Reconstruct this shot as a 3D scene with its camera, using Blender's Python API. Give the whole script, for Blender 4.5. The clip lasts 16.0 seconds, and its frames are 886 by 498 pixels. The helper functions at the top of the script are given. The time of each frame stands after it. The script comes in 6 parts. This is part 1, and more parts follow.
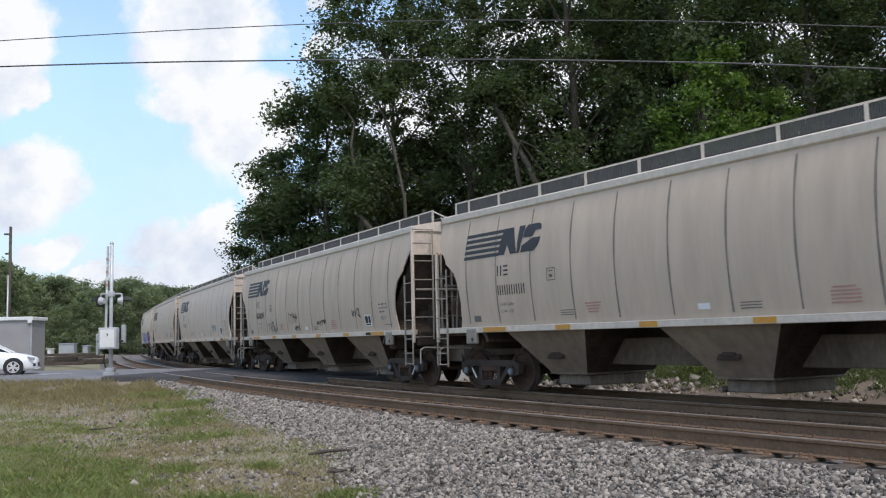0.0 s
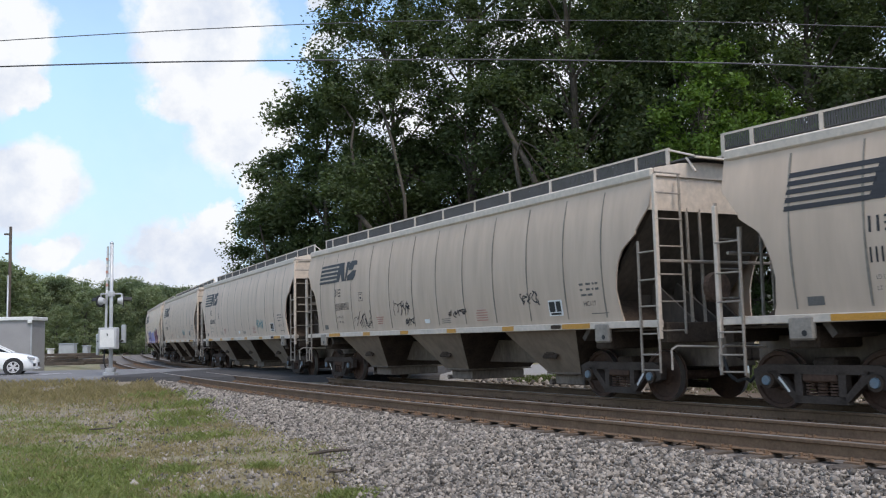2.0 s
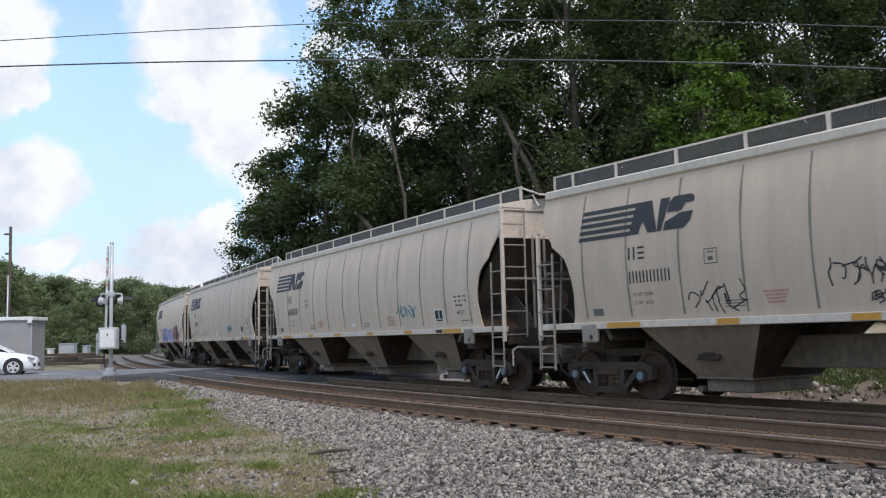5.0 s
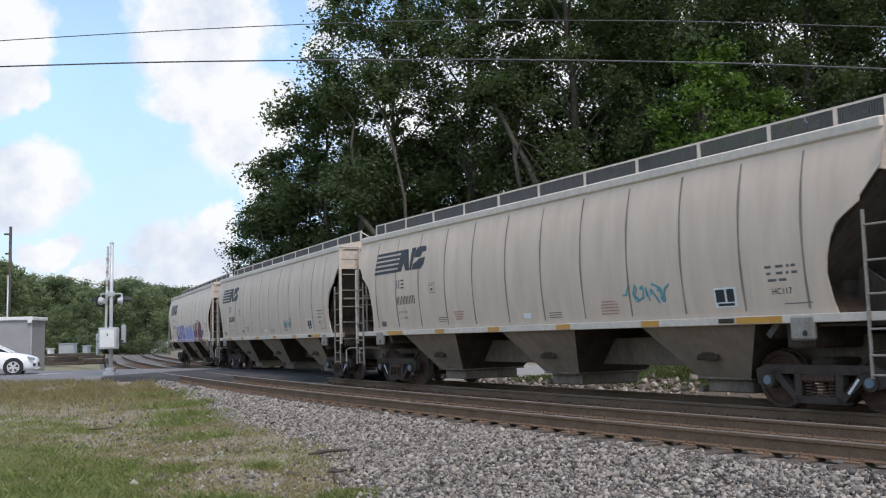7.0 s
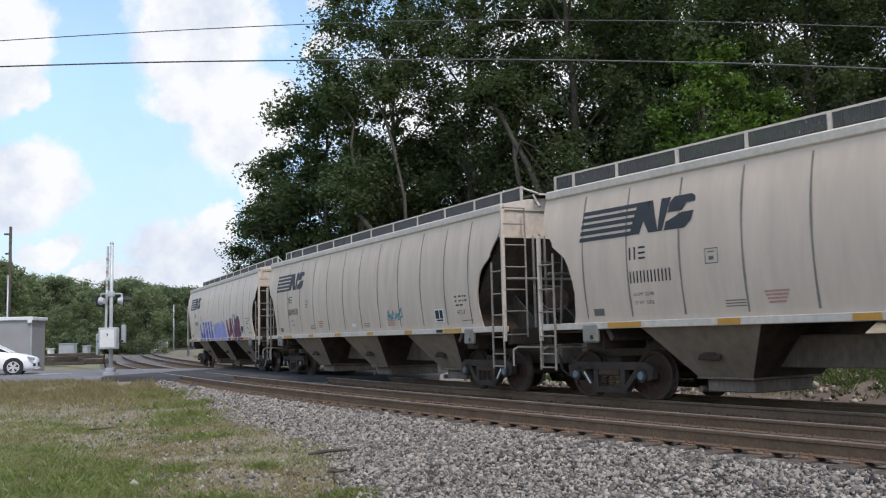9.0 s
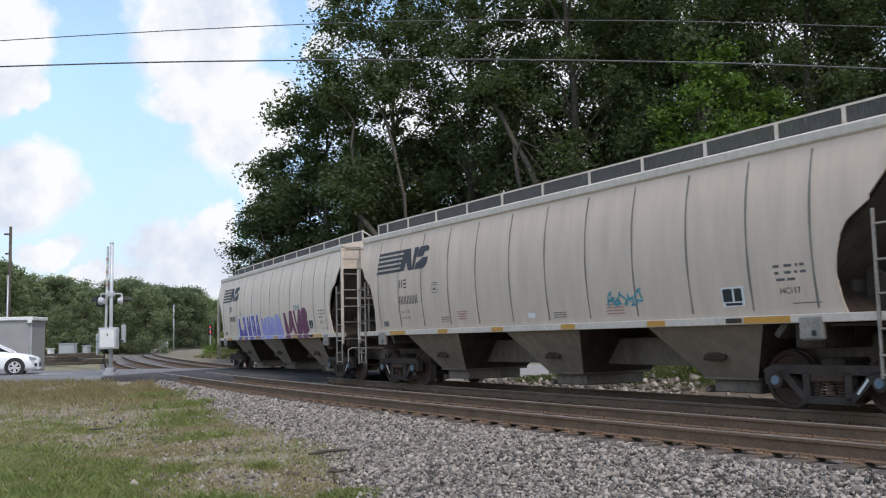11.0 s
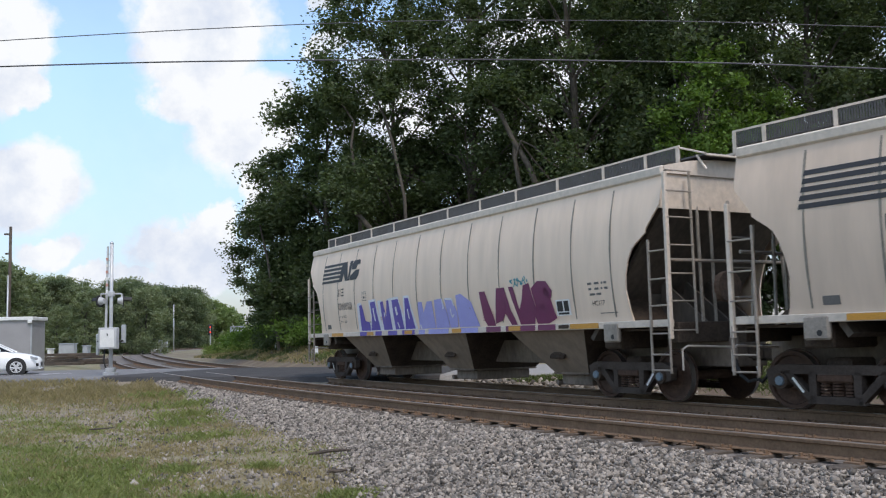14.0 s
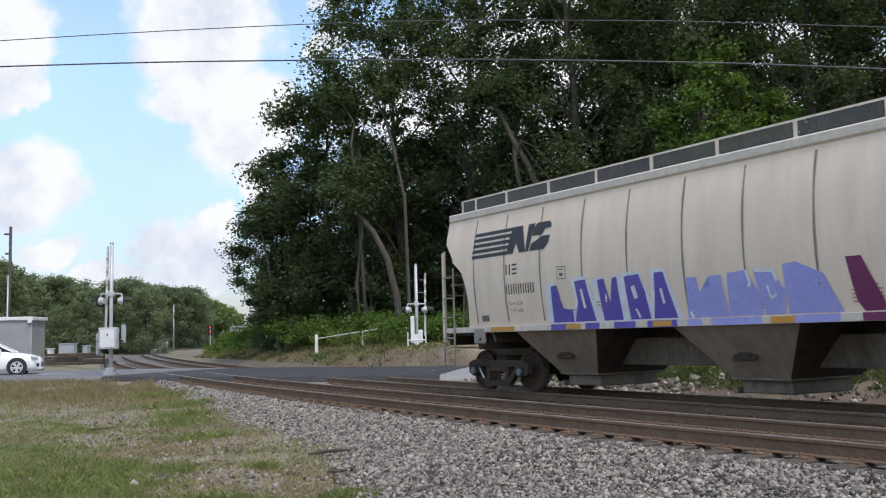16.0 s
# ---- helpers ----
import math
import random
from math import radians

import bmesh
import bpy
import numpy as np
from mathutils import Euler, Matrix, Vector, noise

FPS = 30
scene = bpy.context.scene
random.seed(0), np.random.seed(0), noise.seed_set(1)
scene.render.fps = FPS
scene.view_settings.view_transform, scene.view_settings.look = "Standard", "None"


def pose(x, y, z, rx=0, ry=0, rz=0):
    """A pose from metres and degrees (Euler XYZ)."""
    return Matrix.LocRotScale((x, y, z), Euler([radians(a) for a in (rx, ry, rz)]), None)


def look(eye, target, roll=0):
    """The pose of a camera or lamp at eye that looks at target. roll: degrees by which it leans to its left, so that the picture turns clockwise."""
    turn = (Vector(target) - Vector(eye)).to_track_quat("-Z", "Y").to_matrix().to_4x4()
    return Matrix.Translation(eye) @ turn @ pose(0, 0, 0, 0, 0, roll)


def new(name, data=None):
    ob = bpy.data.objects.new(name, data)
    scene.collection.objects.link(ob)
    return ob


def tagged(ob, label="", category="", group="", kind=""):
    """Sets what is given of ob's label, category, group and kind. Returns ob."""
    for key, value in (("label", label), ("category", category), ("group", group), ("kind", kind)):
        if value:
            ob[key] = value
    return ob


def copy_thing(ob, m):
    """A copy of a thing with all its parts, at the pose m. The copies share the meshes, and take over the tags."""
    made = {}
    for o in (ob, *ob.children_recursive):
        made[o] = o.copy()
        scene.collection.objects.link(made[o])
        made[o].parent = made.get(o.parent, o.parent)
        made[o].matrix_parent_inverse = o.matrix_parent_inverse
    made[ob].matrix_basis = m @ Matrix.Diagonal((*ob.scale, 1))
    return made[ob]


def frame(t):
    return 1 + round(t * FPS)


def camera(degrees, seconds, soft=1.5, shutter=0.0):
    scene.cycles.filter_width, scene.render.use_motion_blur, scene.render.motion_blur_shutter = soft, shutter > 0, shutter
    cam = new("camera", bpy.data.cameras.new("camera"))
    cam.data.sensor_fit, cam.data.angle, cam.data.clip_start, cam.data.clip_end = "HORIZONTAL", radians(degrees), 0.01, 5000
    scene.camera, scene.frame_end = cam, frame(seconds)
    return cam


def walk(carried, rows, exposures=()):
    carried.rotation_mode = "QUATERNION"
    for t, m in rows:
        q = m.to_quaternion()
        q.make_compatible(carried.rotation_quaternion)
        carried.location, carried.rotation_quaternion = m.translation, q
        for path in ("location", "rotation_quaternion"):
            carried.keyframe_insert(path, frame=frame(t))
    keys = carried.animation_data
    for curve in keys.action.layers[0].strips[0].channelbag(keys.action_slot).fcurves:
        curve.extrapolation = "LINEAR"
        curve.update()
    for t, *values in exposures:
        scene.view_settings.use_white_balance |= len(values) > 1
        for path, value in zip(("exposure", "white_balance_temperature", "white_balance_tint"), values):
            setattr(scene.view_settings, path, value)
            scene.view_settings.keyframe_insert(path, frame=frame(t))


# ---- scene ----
# Camera: a tripod beside the line, never moved.
EYE = Vector((0.0, 0.0, 1.228))
cam = camera(50.45, 16.0, soft=1.15, shutter=0.15)
tilt = radians(5.384)
held = look(EYE, EYE + Vector((0, math.cos(tilt), math.sin(tilt))), -1.334)
walk(cam, [(0.0, held), (16.0, held)], exposures=[(0.0, 0.24, 7050, 17), (16.0, 0.24, 7050, 17)])

# ---- the line of the rails ----
# The far track's centre line, by its length s (0 straight ahead of the camera), as a bend of slowly changing radius.
GAUGE = 1.505
SPACING = 3.80
NEAR_LIFT = 0.065
LINE_S = np.arange(-330.0, 45.01, 0.25)


def bend(s):
    c = np.maximum(s, -110.0)
    k = 0.0046 + 1.1045e-4 * c + 0.9348e-6 * c * c + 0.1932e-8 * c ** 3
    return np.where(s < -110.0, k + (-110.0 - s) * 3.0e-5, k)


def lay_line():
    k = bend(LINE_S)
    i0 = int(np.argmin(np.abs(LINE_S)))
    turn = np.concatenate([[0], np.cumsum((k[1:] + k[:-1]) / 2 * 0.25)])
    turn = turn - turn[i0] + radians(-61.588)
    c, s = np.cos(turn), np.sin(turn)
    x = np.concatenate([[0], np.cumsum((c[1:] + c[:-1]) / 2 * 0.25)])
    y = np.concatenate([[0], np.cumsum((s[1:] + s[:-1]) / 2 * 0.25)])
    return x - x[i0], y - y[i0] + 25.599, turn


LINE_X, LINE_Y, LINE_A = lay_line()


def on_line(s, off=0.0):
    """Place and heading at length s, off metres to the camera's side of the far track's centre."""
    x, y, a = (float(np.interp(s, LINE_S, v)) for v in (LINE_X, LINE_Y, LINE_A))
    return x + off * math.sin(a), y - off * math.cos(a), a


def from_line(x, y):
    """Length along and distance off the far track's centre of points x, y (arrays)."""
    x, y = np.asarray(x, float).ravel(), np.asarray(y, float).ravel()
    s, n = np.empty_like(x), np.empty_like(x)
    lx, ly, ls, la = LINE_X[::2], LINE_Y[::2], LINE_S[::2], LINE_A[::2]
    for i in range(0, len(x), 2000):
        d = (x[i:i + 2000, None] - lx) ** 2 + (y[i:i + 2000, None] - ly) ** 2
        j = d.argmin(1)
        dx, dy = x[i:i + 2000] - lx[j], y[i:i + 2000] - ly[j]
        s[i:i + 2000] = ls[j] + dx * np.cos(la[j]) + dy * np.sin(la[j])
        n[i:i + 2000] = dx * np.sin(la[j]) - dy * np.cos(la[j])
    return s, n


# ---- sky and sun ----
SUN_UP, SUN_ROUND = radians(58), radians(150)


def lights():
    world = bpy.data.worlds.new("sky")
    scene.world = world
    world.use_nodes = True
    nt = world.node_tree
    nt.nodes.clear()
    N, L = nt.nodes.new, nt.links.new
    out, bg = N("ShaderNodeOutputWorld"), N("ShaderNodeBackground")
    sky = N("ShaderNodeTexSky")
    sky.sky_type, sky.sun_disc = "NISHITA", False
    sky.sun_elevation, sky.sun_rotation = SUN_UP, SUN_ROUND
    sky.air_density, sky.dust_density = 1.0, 1.2
    co = N("ShaderNodeTexCoord")
    sep = N("ShaderNodeSeparateXYZ")
    L(co.outputs["Generated"], sep.inputs[0])

    def m(op, a, b=None, clamp=False):
        node = N("ShaderNodeMath")
        node.operation, node.use_clamp = op, clamp
        for i, v in enumerate((a, b)):
            if v is None:
                continue
            if isinstance(v, (int, float)):
                node.inputs[i].default_value = v
            else:
                L(v, node.inputs[i])
        return node.outputs[0]

    def tex(scale, detail, rough, vec):
        n = N("ShaderNodeTexNoise")
        n.inputs["Scale"].default_value, n.inputs["Detail"].default_value, n.inputs["Roughness"].default_value = scale, detail, rough
        L(vec, n.inputs["Vector"])
        return n

    # a cloud deck seen along each direction: slope across and slope up
    ahead = m("MAXIMUM", m("ABSOLUTE", sep.outputs["Y"]), 0.05)
    across, up = m("DIVIDE", sep.outputs["X"], ahead), m("DIVIDE", sep.outputs["Z"], ahead)
    warp = tex(9.0, 6.0, 0.62, co.outputs["Generated"])
    wsep = N("ShaderNodeSeparateColor")
    L(warp.outputs["Color"], wsep.inputs[0])
    a2 = m("ADD", across, m("MULTIPLY", m("SUBTRACT", wsep.outputs[0], 0.5), 0.14))
    u2 = m("ADD", up, m("MULTIPLY", m("SUBTRACT", wsep.outputs[1], 0.5), 0.10))
    total = None
    # heaps of cumulus: across, up, half width, half height
    for ca, cu, ra, ru in ((-0.262, 0.345, 0.072, 0.085), (-0.215, 0.225, 0.066, 0.058), (-0.28, 0.27, 0.045, 0.032), (-0.48, 0.33, 0.055, 0.07), (-0.455, 0.275, 0.03, 0.02),
                           (-0.46, 0.175, 0.075, 0.045), (-0.275, 0.09, 0.055, 0.034), (-0.25, 0.125, 0.032, 0.020), (-0.43, 0.098, 0.035, 0.018), (-0.35, 0.06, 0.12, 0.012),
                           (-0.135, 0.315, 0.022, 0.016), (-0.125, 0.365, 0.018, 0.012), (0.2, 0.25, 0.30, 0.12), (-0.19, 0.16, 0.02, 0.05)):
        dx, dy = m("DIVIDE", m("SUBTRACT", a2, ca), ra), m("DIVIDE", m("SUBTRACT", u2, cu), ru)
        r = m("SQRT", m("ADD", m("MULTIPLY", dx, dx), m("MULTIPLY", dy, dy)))
        v = m("MULTIPLY", m("SUBTRACT", 1.26, r), 2.9, True)
        total = v if total is None else m("MAXIMUM", total, v)
    far = tex(3.2, 8.0, 0.6, co.outputs["Generated"])
    veil = m("MULTIPLY", m("SUBTRACT", far.outputs[0], 0.44), 2.6, True)
    behind = m("MULTIPLY", m("SUBTRACT", 0.3, sep.outputs["Y"]), 3.0, True)
    haze = m("MULTIPLY", m("SUBTRACT", 0.15, up), 3.2, True)
    cover = m("MAXIMUM", m("MAXIMUM", total, m("MULTIPLY", veil, m("ADD", behind, 0.25))), m("MAXIMUM", m("MULTIPLY", haze, 0.35), 0.08), True)
    billow = tex(14.0, 7.0, 0.6, co.outputs["Generated"])
    ramp = N("ShaderNodeValToRGB")
    ramp.color_ramp.elements[0].position, ramp.color_ramp.elements[0].color = 0.34, (3.95, 4.75, 5.75, 1)
    ramp.color_ramp.elements[1].position, ramp.color_ramp.elements[1].color = 0.56, (5.4, 6.05, 6.5, 1)
    L(billow.outputs[0], ramp.inputs[0])
    mix = N("ShaderNodeMix")
    mix.data_type = "RGBA"
    L(cover, mix.inputs[0])
    air = N("ShaderNodeMix")
    air.data_type, air.blend_type = "RGBA", "MULTIPLY"
    air.inputs[0].default_value = 1.0
    L(sky.outputs[0], air.inputs[6])
    rise = N("ShaderNodeMapRange")
    rise.inputs[1].default_value, rise.inputs[2].default_value = 0.0, 0.30
    L(up, rise.inputs[0])
    tone = N("ShaderNodeMix")
    tone.data_type = "RGBA"
    tone.inputs[6].default_value, tone.inputs[7].default_value = (0.68, 0.73, 0.90, 1), (1.45, 1.70, 1.76, 1)
    L(rise.outputs[0], tone.inputs[0])
    L(tone.outputs[2], air.inputs[7])
    L(air.outputs[2], mix.inputs[6])
    L(ramp.outputs[0], mix.inputs[7])
    L(mix.outputs[2], bg.inputs["Color"])
    bg.inputs["Strength"].default_value = 0.14
    L(bg.outputs[0], out.inputs["Surface"])
    sun = bpy.data.lights.new("sun", "SUN")
    sun.energy, sun.angle, sun.color = 1.5, radians(12), (1.0, 0.96, 0.9)
    ob = new("sun", sun)
    way = Vector((math.sin(SUN_ROUND) * math.cos(SUN_UP), math.cos(SUN_ROUND) * math.cos(SUN_UP), math.sin(SUN_UP)))
    ob.matrix_basis = way.to_track_quat("Z", "Y").to_matrix().to_4x4()


lights()
# ---- materials ----
def shade(name, base, rough=0.8, metal=0.0, other=None, size=1.0, amount=0.5, fine=40.0, bump=0.0, spec=0.5, streak=None, vary=0.0, third=None):
    """A surface: base colour broken up by other in patches of about size metres and a fine grain; streak stretches the patches."""
    mt = bpy.data.materials.new(name)
    mt.use_nodes = True
    nt = mt.node_tree
    N, L = nt.nodes.new, nt.links.new
    b = nt.nodes["Principled BSDF"]
    b.inputs["Roughness"].default_value, b.inputs["Metallic"].default_value = rough, metal
    b.inputs["Specular IOR Level"].default_value = spec
    co = N("ShaderNodeTexCoord")
    vec = co.outputs["Object"]
    if streak:
        mp = N("ShaderNodeMapping")
        mp.inputs["Scale"].default_value = streak
        L(vec, mp.inputs[0])
        vec = mp.outputs[0]

    def noise_at(scale, detail=6.0):
        n = N("ShaderNodeTexNoise")
        n.inputs["Scale"].default_value, n.inputs["Detail"].default_value, n.inputs["Roughness"].default_value = scale, detail, 0.62
        L(vec, n.inputs["Vector"])
        return n

    def mixed(fac, a, c):
        x = N("ShaderNodeMix")
        x.data_type = "RGBA"
        L(fac, x.inputs[0])
        for i, v in ((6, a), (7, c)):
            if isinstance(v, tuple):
                x.inputs[i].default_value = (*v, 1)
            else:
                L(v, x.inputs[i])
        return x.outputs[2]

    def ramp(fac, lo, hi, top=1.0):
        r = N("ShaderNodeMapRange")
        r.inputs[1].default_value, r.inputs[2].default_value, r.inputs[4].default_value = lo, hi, top
        L(fac, r.inputs[0])
        return r.outputs[0]

    other = other or tuple(c * 0.7 for c in base)
    large, small = noise_at(1.0 / size), noise_at(fine, 3.0)
    col = mixed(ramp(large.outputs[0], 0.42, 0.66, amount), base, other)
    if third:
        col = mixed(ramp(noise_at(2.7 / size).outputs[0], 0.55, 0.68), col, third)
    dark = N("ShaderNodeMix")
    dark.data_type, dark.blend_type = "RGBA", "MULTIPLY"
    dark.inputs[0].default_value = 1.0
    L(col, dark.inputs[6])
    g = N("ShaderNodeMapRange")
    g.inputs[1].default_value, g.inputs[2].default_value, g.inputs[3].default_value, g.inputs[4].default_value = 0.3, 0.7, 1 - 0.35 * amount, 1 + 0.25 * amount
    L(small.outputs[0], g.inputs[0])
    cc = N("ShaderNodeCombineColor")
    for i in range(3):
        L(g.outputs[0], cc.inputs[i])
    L(cc.outputs[0], dark.inputs[7])
    col = dark.outputs[2]
    if vary:
        info = N("ShaderNodeNewGeometry")
        hsv = N("ShaderNodeHueSaturation")
        v = N("ShaderNodeMapRange")
        v.inputs[3].default_value, v.inputs[4].default_value = 1 - vary, 1 + vary
        L(info.outputs["Random Per Island"], v.inputs[0])
        L(v.outputs[0], hsv.inputs["Value"])
        L(col, hsv.inputs["Color"])
        col = hsv.outputs[0]
    L(col, b.inputs["Base Color"])
    if bump:
        bp = N("ShaderNodeBump")
        bp.inputs["Strength"].default_value, bp.inputs["Distance"].default_value = bump, 0.02
        L(small.outputs[0], bp.inputs["Height"])
        L(bp.outputs[0], b.inputs["Normal"])
    return mt


def leafy(name, base, other):
    mt = shade(name, base, 0.55, other=other, size=1.6, amount=0.8, fine=3.0, vary=0.38, spec=0.25)
    b = mt.node_tree.nodes["Principled BSDF"]
    tr = mt.node_tree.nodes.new("ShaderNodeBsdfTranslucent")
    tr.inputs[0].default_value = (base[0] * 1.6, base[1] * 1.7, base[2] * 0.8, 1)
    ms = mt.node_tree.nodes.new("ShaderNodeMixShader")
    ms.inputs[0].default_value = 0.35
    mt.node_tree.links.new(b.outputs[0], ms.inputs[1])
    mt.node_tree.links.new(tr.outputs[0], ms.inputs[2])
    mt.node_tree.links.new(ms.outputs[0], mt.node_tree.nodes["Material Output"].inputs[0])
    return mt


CREAM = shade("faded grey hopper paint", (0.79, 0.617, 0.48), 0.55, other=(0.715, 0.555, 0.428), size=1.4, amount=0.22, fine=2.2, streak=(1.4, 1.4, 0.22))
CREAM_LIGHT = shade("pale grey paint", (0.645, 0.545, 0.452), 0.5, other=(0.47, 0.42, 0.36), size=0.9, amount=0.4, fine=9.0)
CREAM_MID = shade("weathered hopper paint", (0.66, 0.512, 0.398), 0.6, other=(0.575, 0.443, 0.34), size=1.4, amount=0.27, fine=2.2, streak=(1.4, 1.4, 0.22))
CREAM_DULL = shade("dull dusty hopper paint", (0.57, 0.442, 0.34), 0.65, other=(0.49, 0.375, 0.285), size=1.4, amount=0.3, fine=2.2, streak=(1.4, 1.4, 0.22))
LADDER = shade("dusty grey ladder paint", (0.31, 0.268, 0.225), 0.65, other=(0.20, 0.17, 0.14), size=0.3, amount=0.6, fine=18.0)
END_DARK = shade("dark brown end sheet", (0.10, 0.08, 0.064), 0.85, other=(0.055, 0.045, 0.037), size=0.6, amount=0.8, fine=10.0, streak=(1, 1, 0.4))
FRAME_STEEL = shade("dusty cast steel", (0.085, 0.068, 0.058), 0.85, other=(0.05, 0.04, 0.034), size=0.3, amount=0.7, fine=25.0, bump=0.3, spec=0.1)
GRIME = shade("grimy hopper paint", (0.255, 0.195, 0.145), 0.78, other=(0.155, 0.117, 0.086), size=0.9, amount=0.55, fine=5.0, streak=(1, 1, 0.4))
# Dusty underframe colour; also carries the shade painted onto the hopper ends.
UNDER = shade("brake dust and shade steel", (0.078, 0.058, 0.045), 0.9, other=(0.042, 0.032, 0.026), size=0.4, amount=0.8, fine=25.0, bump=0.3, spec=0.12)
BAY_DARK = shade("dark brown hopper paint", (0.21, 0.165, 0.13), 0.8, other=(0.11, 0.085, 0.066), size=0.6, amount=0.8, fine=14.0, streak=(1, 1, 0.4))
WHEEL = shade("rusty wheel steel", (0.10, 0.062, 0.046), 0.85, 0.0, other=(0.055, 0.036, 0.029), size=0.3, amount=0.7, fine=20.0, spec=0.12)
RUSTY = shade("rusted gear housing", (0.17, 0.105, 0.075), 0.9, other=(0.09, 0.06, 0.045), size=0.15, amount=0.8, fine=18.0, bump=0.4)
TREAD = shade("polished wheel steel", (0.5, 0.48, 0.46), 0.3, 0.9, size=0.3, amount=0.3)
BLUECAP = shade("blue bearing cap", (0.13, 0.19, 0.24), 0.5, other=(0.2, 0.2, 0.2), size=0.1)
LETTER = shade("dark lettering paint", (0.035, 0.033, 0.036), 0.6, size=0.5, amount=0.4)
SEAM = shade("painted seam shadow", (0.265, 0.23, 0.19), 0.8, size=0.5, amount=0.6, fine=12.0)
FAINT = shade("faded stencil paint", (0.15, 0.14, 0.13), 0.7, size=0.2)
FAINT_RED = shade("faded red stencil", (0.52, 0.27, 0.22), 0.7, size=0.2)
YELLOW = shade("yellow reflective strip", (0.60, 0.275, 0.03), 0.4, other=(0.46, 0.215, 0.03), size=0.3)
WHITE = shade("white paint", (0.78, 0.78, 0.76), 0.5, size=0.4, amount=0.3)
BLACK = shade("black paint", (0.02, 0.02, 0.02), 0.6, size=0.3)
SPRAY_BLACK = shade("black spray paint", (0.035, 0.035, 0.04), 0.6, size=0.2)
SPRAY_CYAN = shade("teal spray paint", (0.06, 0.33, 0.38), 0.6, size=0.2)
SPRAY_BLUE = shade("violet blue spray paint", (0.10, 0.065, 0.36), 0.5, other=(0.14, 0.10, 0.42), size=0.4)
SPRAY_PALE = shade("pale lilac spray paint", (0.32, 0.32, 0.66), 0.5, other=(0.38, 0.38, 0.7), size=0.4)
SPRAY_WINE = shade("wine red spray paint", (0.17, 0.018, 0.085), 0.5, other=(0.13, 0.015, 0.07), size=0.4)
SPRAY_WHITE = shade("white spray paint", (0.72, 0.72, 0.76), 0.5, size=0.3)
WIRE = shade("weathered cable", (0.09, 0.09, 0.10), 0.6, size=0.5, amount=0.3)
MESHGREY = shade("galvanised grating", (0.11, 0.105, 0.10), 0.7, 0.2, size=0.4)
RAIL_RUST = shade("rusty rail steel", (0.19, 0.118, 0.072), 0.95, 0.0, other=(0.125, 0.078, 0.048), size=0.5, amount=0.7, fine=22.0, bump=0.2)
RAIL_TOP = shade("worn rail head", (0.34, 0.29, 0.25), 0.45, 0.5, other=(0.17, 0.12, 0.09), size=0.6, amount=0.6)
TIE = shade("creosoted tie wood", (0.10, 0.078, 0.06), 0.9, other=(0.045, 0.036, 0.03), size=0.3, amount=0.8, fine=30.0, bump=0.5)
STONE_RUST = shade("rust stained ballast", (0.19, 0.132, 0.094), 0.95, other=(0.115, 0.08, 0.059), size=0.3, amount=0.8, fine=30.0, vary=0.45)
STONE = shade("granite ballast", (0.262, 0.23, 0.196), 0.9, other=(0.145, 0.126, 0.107), size=0.25, amount=0.75, fine=35.0, vary=0.82)
BED = shade("gravel bed", (0.19, 0.168, 0.15), 0.95, other=(0.08, 0.068, 0.058), size=0.12, amount=0.9, fine=18.0, bump=1.0)
ASPHALT = shade("worn asphalt", (0.17, 0.165, 0.165), 0.85, other=(0.22, 0.215, 0.21), size=1.5, amount=0.6, fine=30.0, bump=0.2)
TAR = shade("fresh asphalt", (0.055, 0.052, 0.051), 0.9, other=(0.085, 0.081, 0.078), size=0.8, amount=0.6, fine=30.0, bump=0.3, spec=0.25)
CONCRETE = shade("pale concrete road", (0.29, 0.28, 0.265), 0.85, other=(0.28, 0.27, 0.25), size=1.2, amount=0.6, fine=25.0, bump=0.2)
GRASS_GREEN = leafy("green grass", (0.182, 0.215, 0.079), (0.23, 0.245, 0.097))
GRASS_DRY = leafy("dry grass", (0.28, 0.225, 0.135), (0.225, 0.185, 0.105))
GALV = shade("galvanised steel", (0.50, 0.51, 0.52), 0.45, 0.6, other=(0.38, 0.39, 0.4), size=0.4, amount=0.5)
SILVER = shade("aluminium paint", (0.55, 0.56, 0.57), 0.45, 0.2, other=(0.42, 0.43, 0.44), size=0.4, amount=0.5)
BARK = shade("grey brown bark", (0.10, 0.086, 0.069), 0.9, other=(0.06, 0.051, 0.042), size=0.4, amount=0.8, fine=14.0, bump=0.8, streak=(1, 1, 0.3))
BARK_PALE = shade("pale bark", (0.095, 0.082, 0.066), 0.9, other=(0.05, 0.043, 0.036), size=0.5, amount=0.8, fine=14.0, bump=0.6, streak=(1, 1, 0.3))
LEAF = leafy("dark summer leaves", (0.062, 0.088, 0.040), (0.078, 0.106, 0.049))
LEAF_LIGHT = leafy("light green leaves", (0.085, 0.15, 0.03), (0.11, 0.17, 0.04))
# A paler green, with the haze of distance put into the leaf colour.
LEAF_FAR = leafy("haze-tinted distant leaves", (0.17, 0.205, 0.125), (0.215, 0.24, 0.145))
WEED = leafy("dusty trackside weeds", (0.085, 0.11, 0.04), (0.115, 0.135, 0.055))
BUSH = leafy("roadside bush leaves", (0.16, 0.20, 0.062), (0.195, 0.23, 0.082))
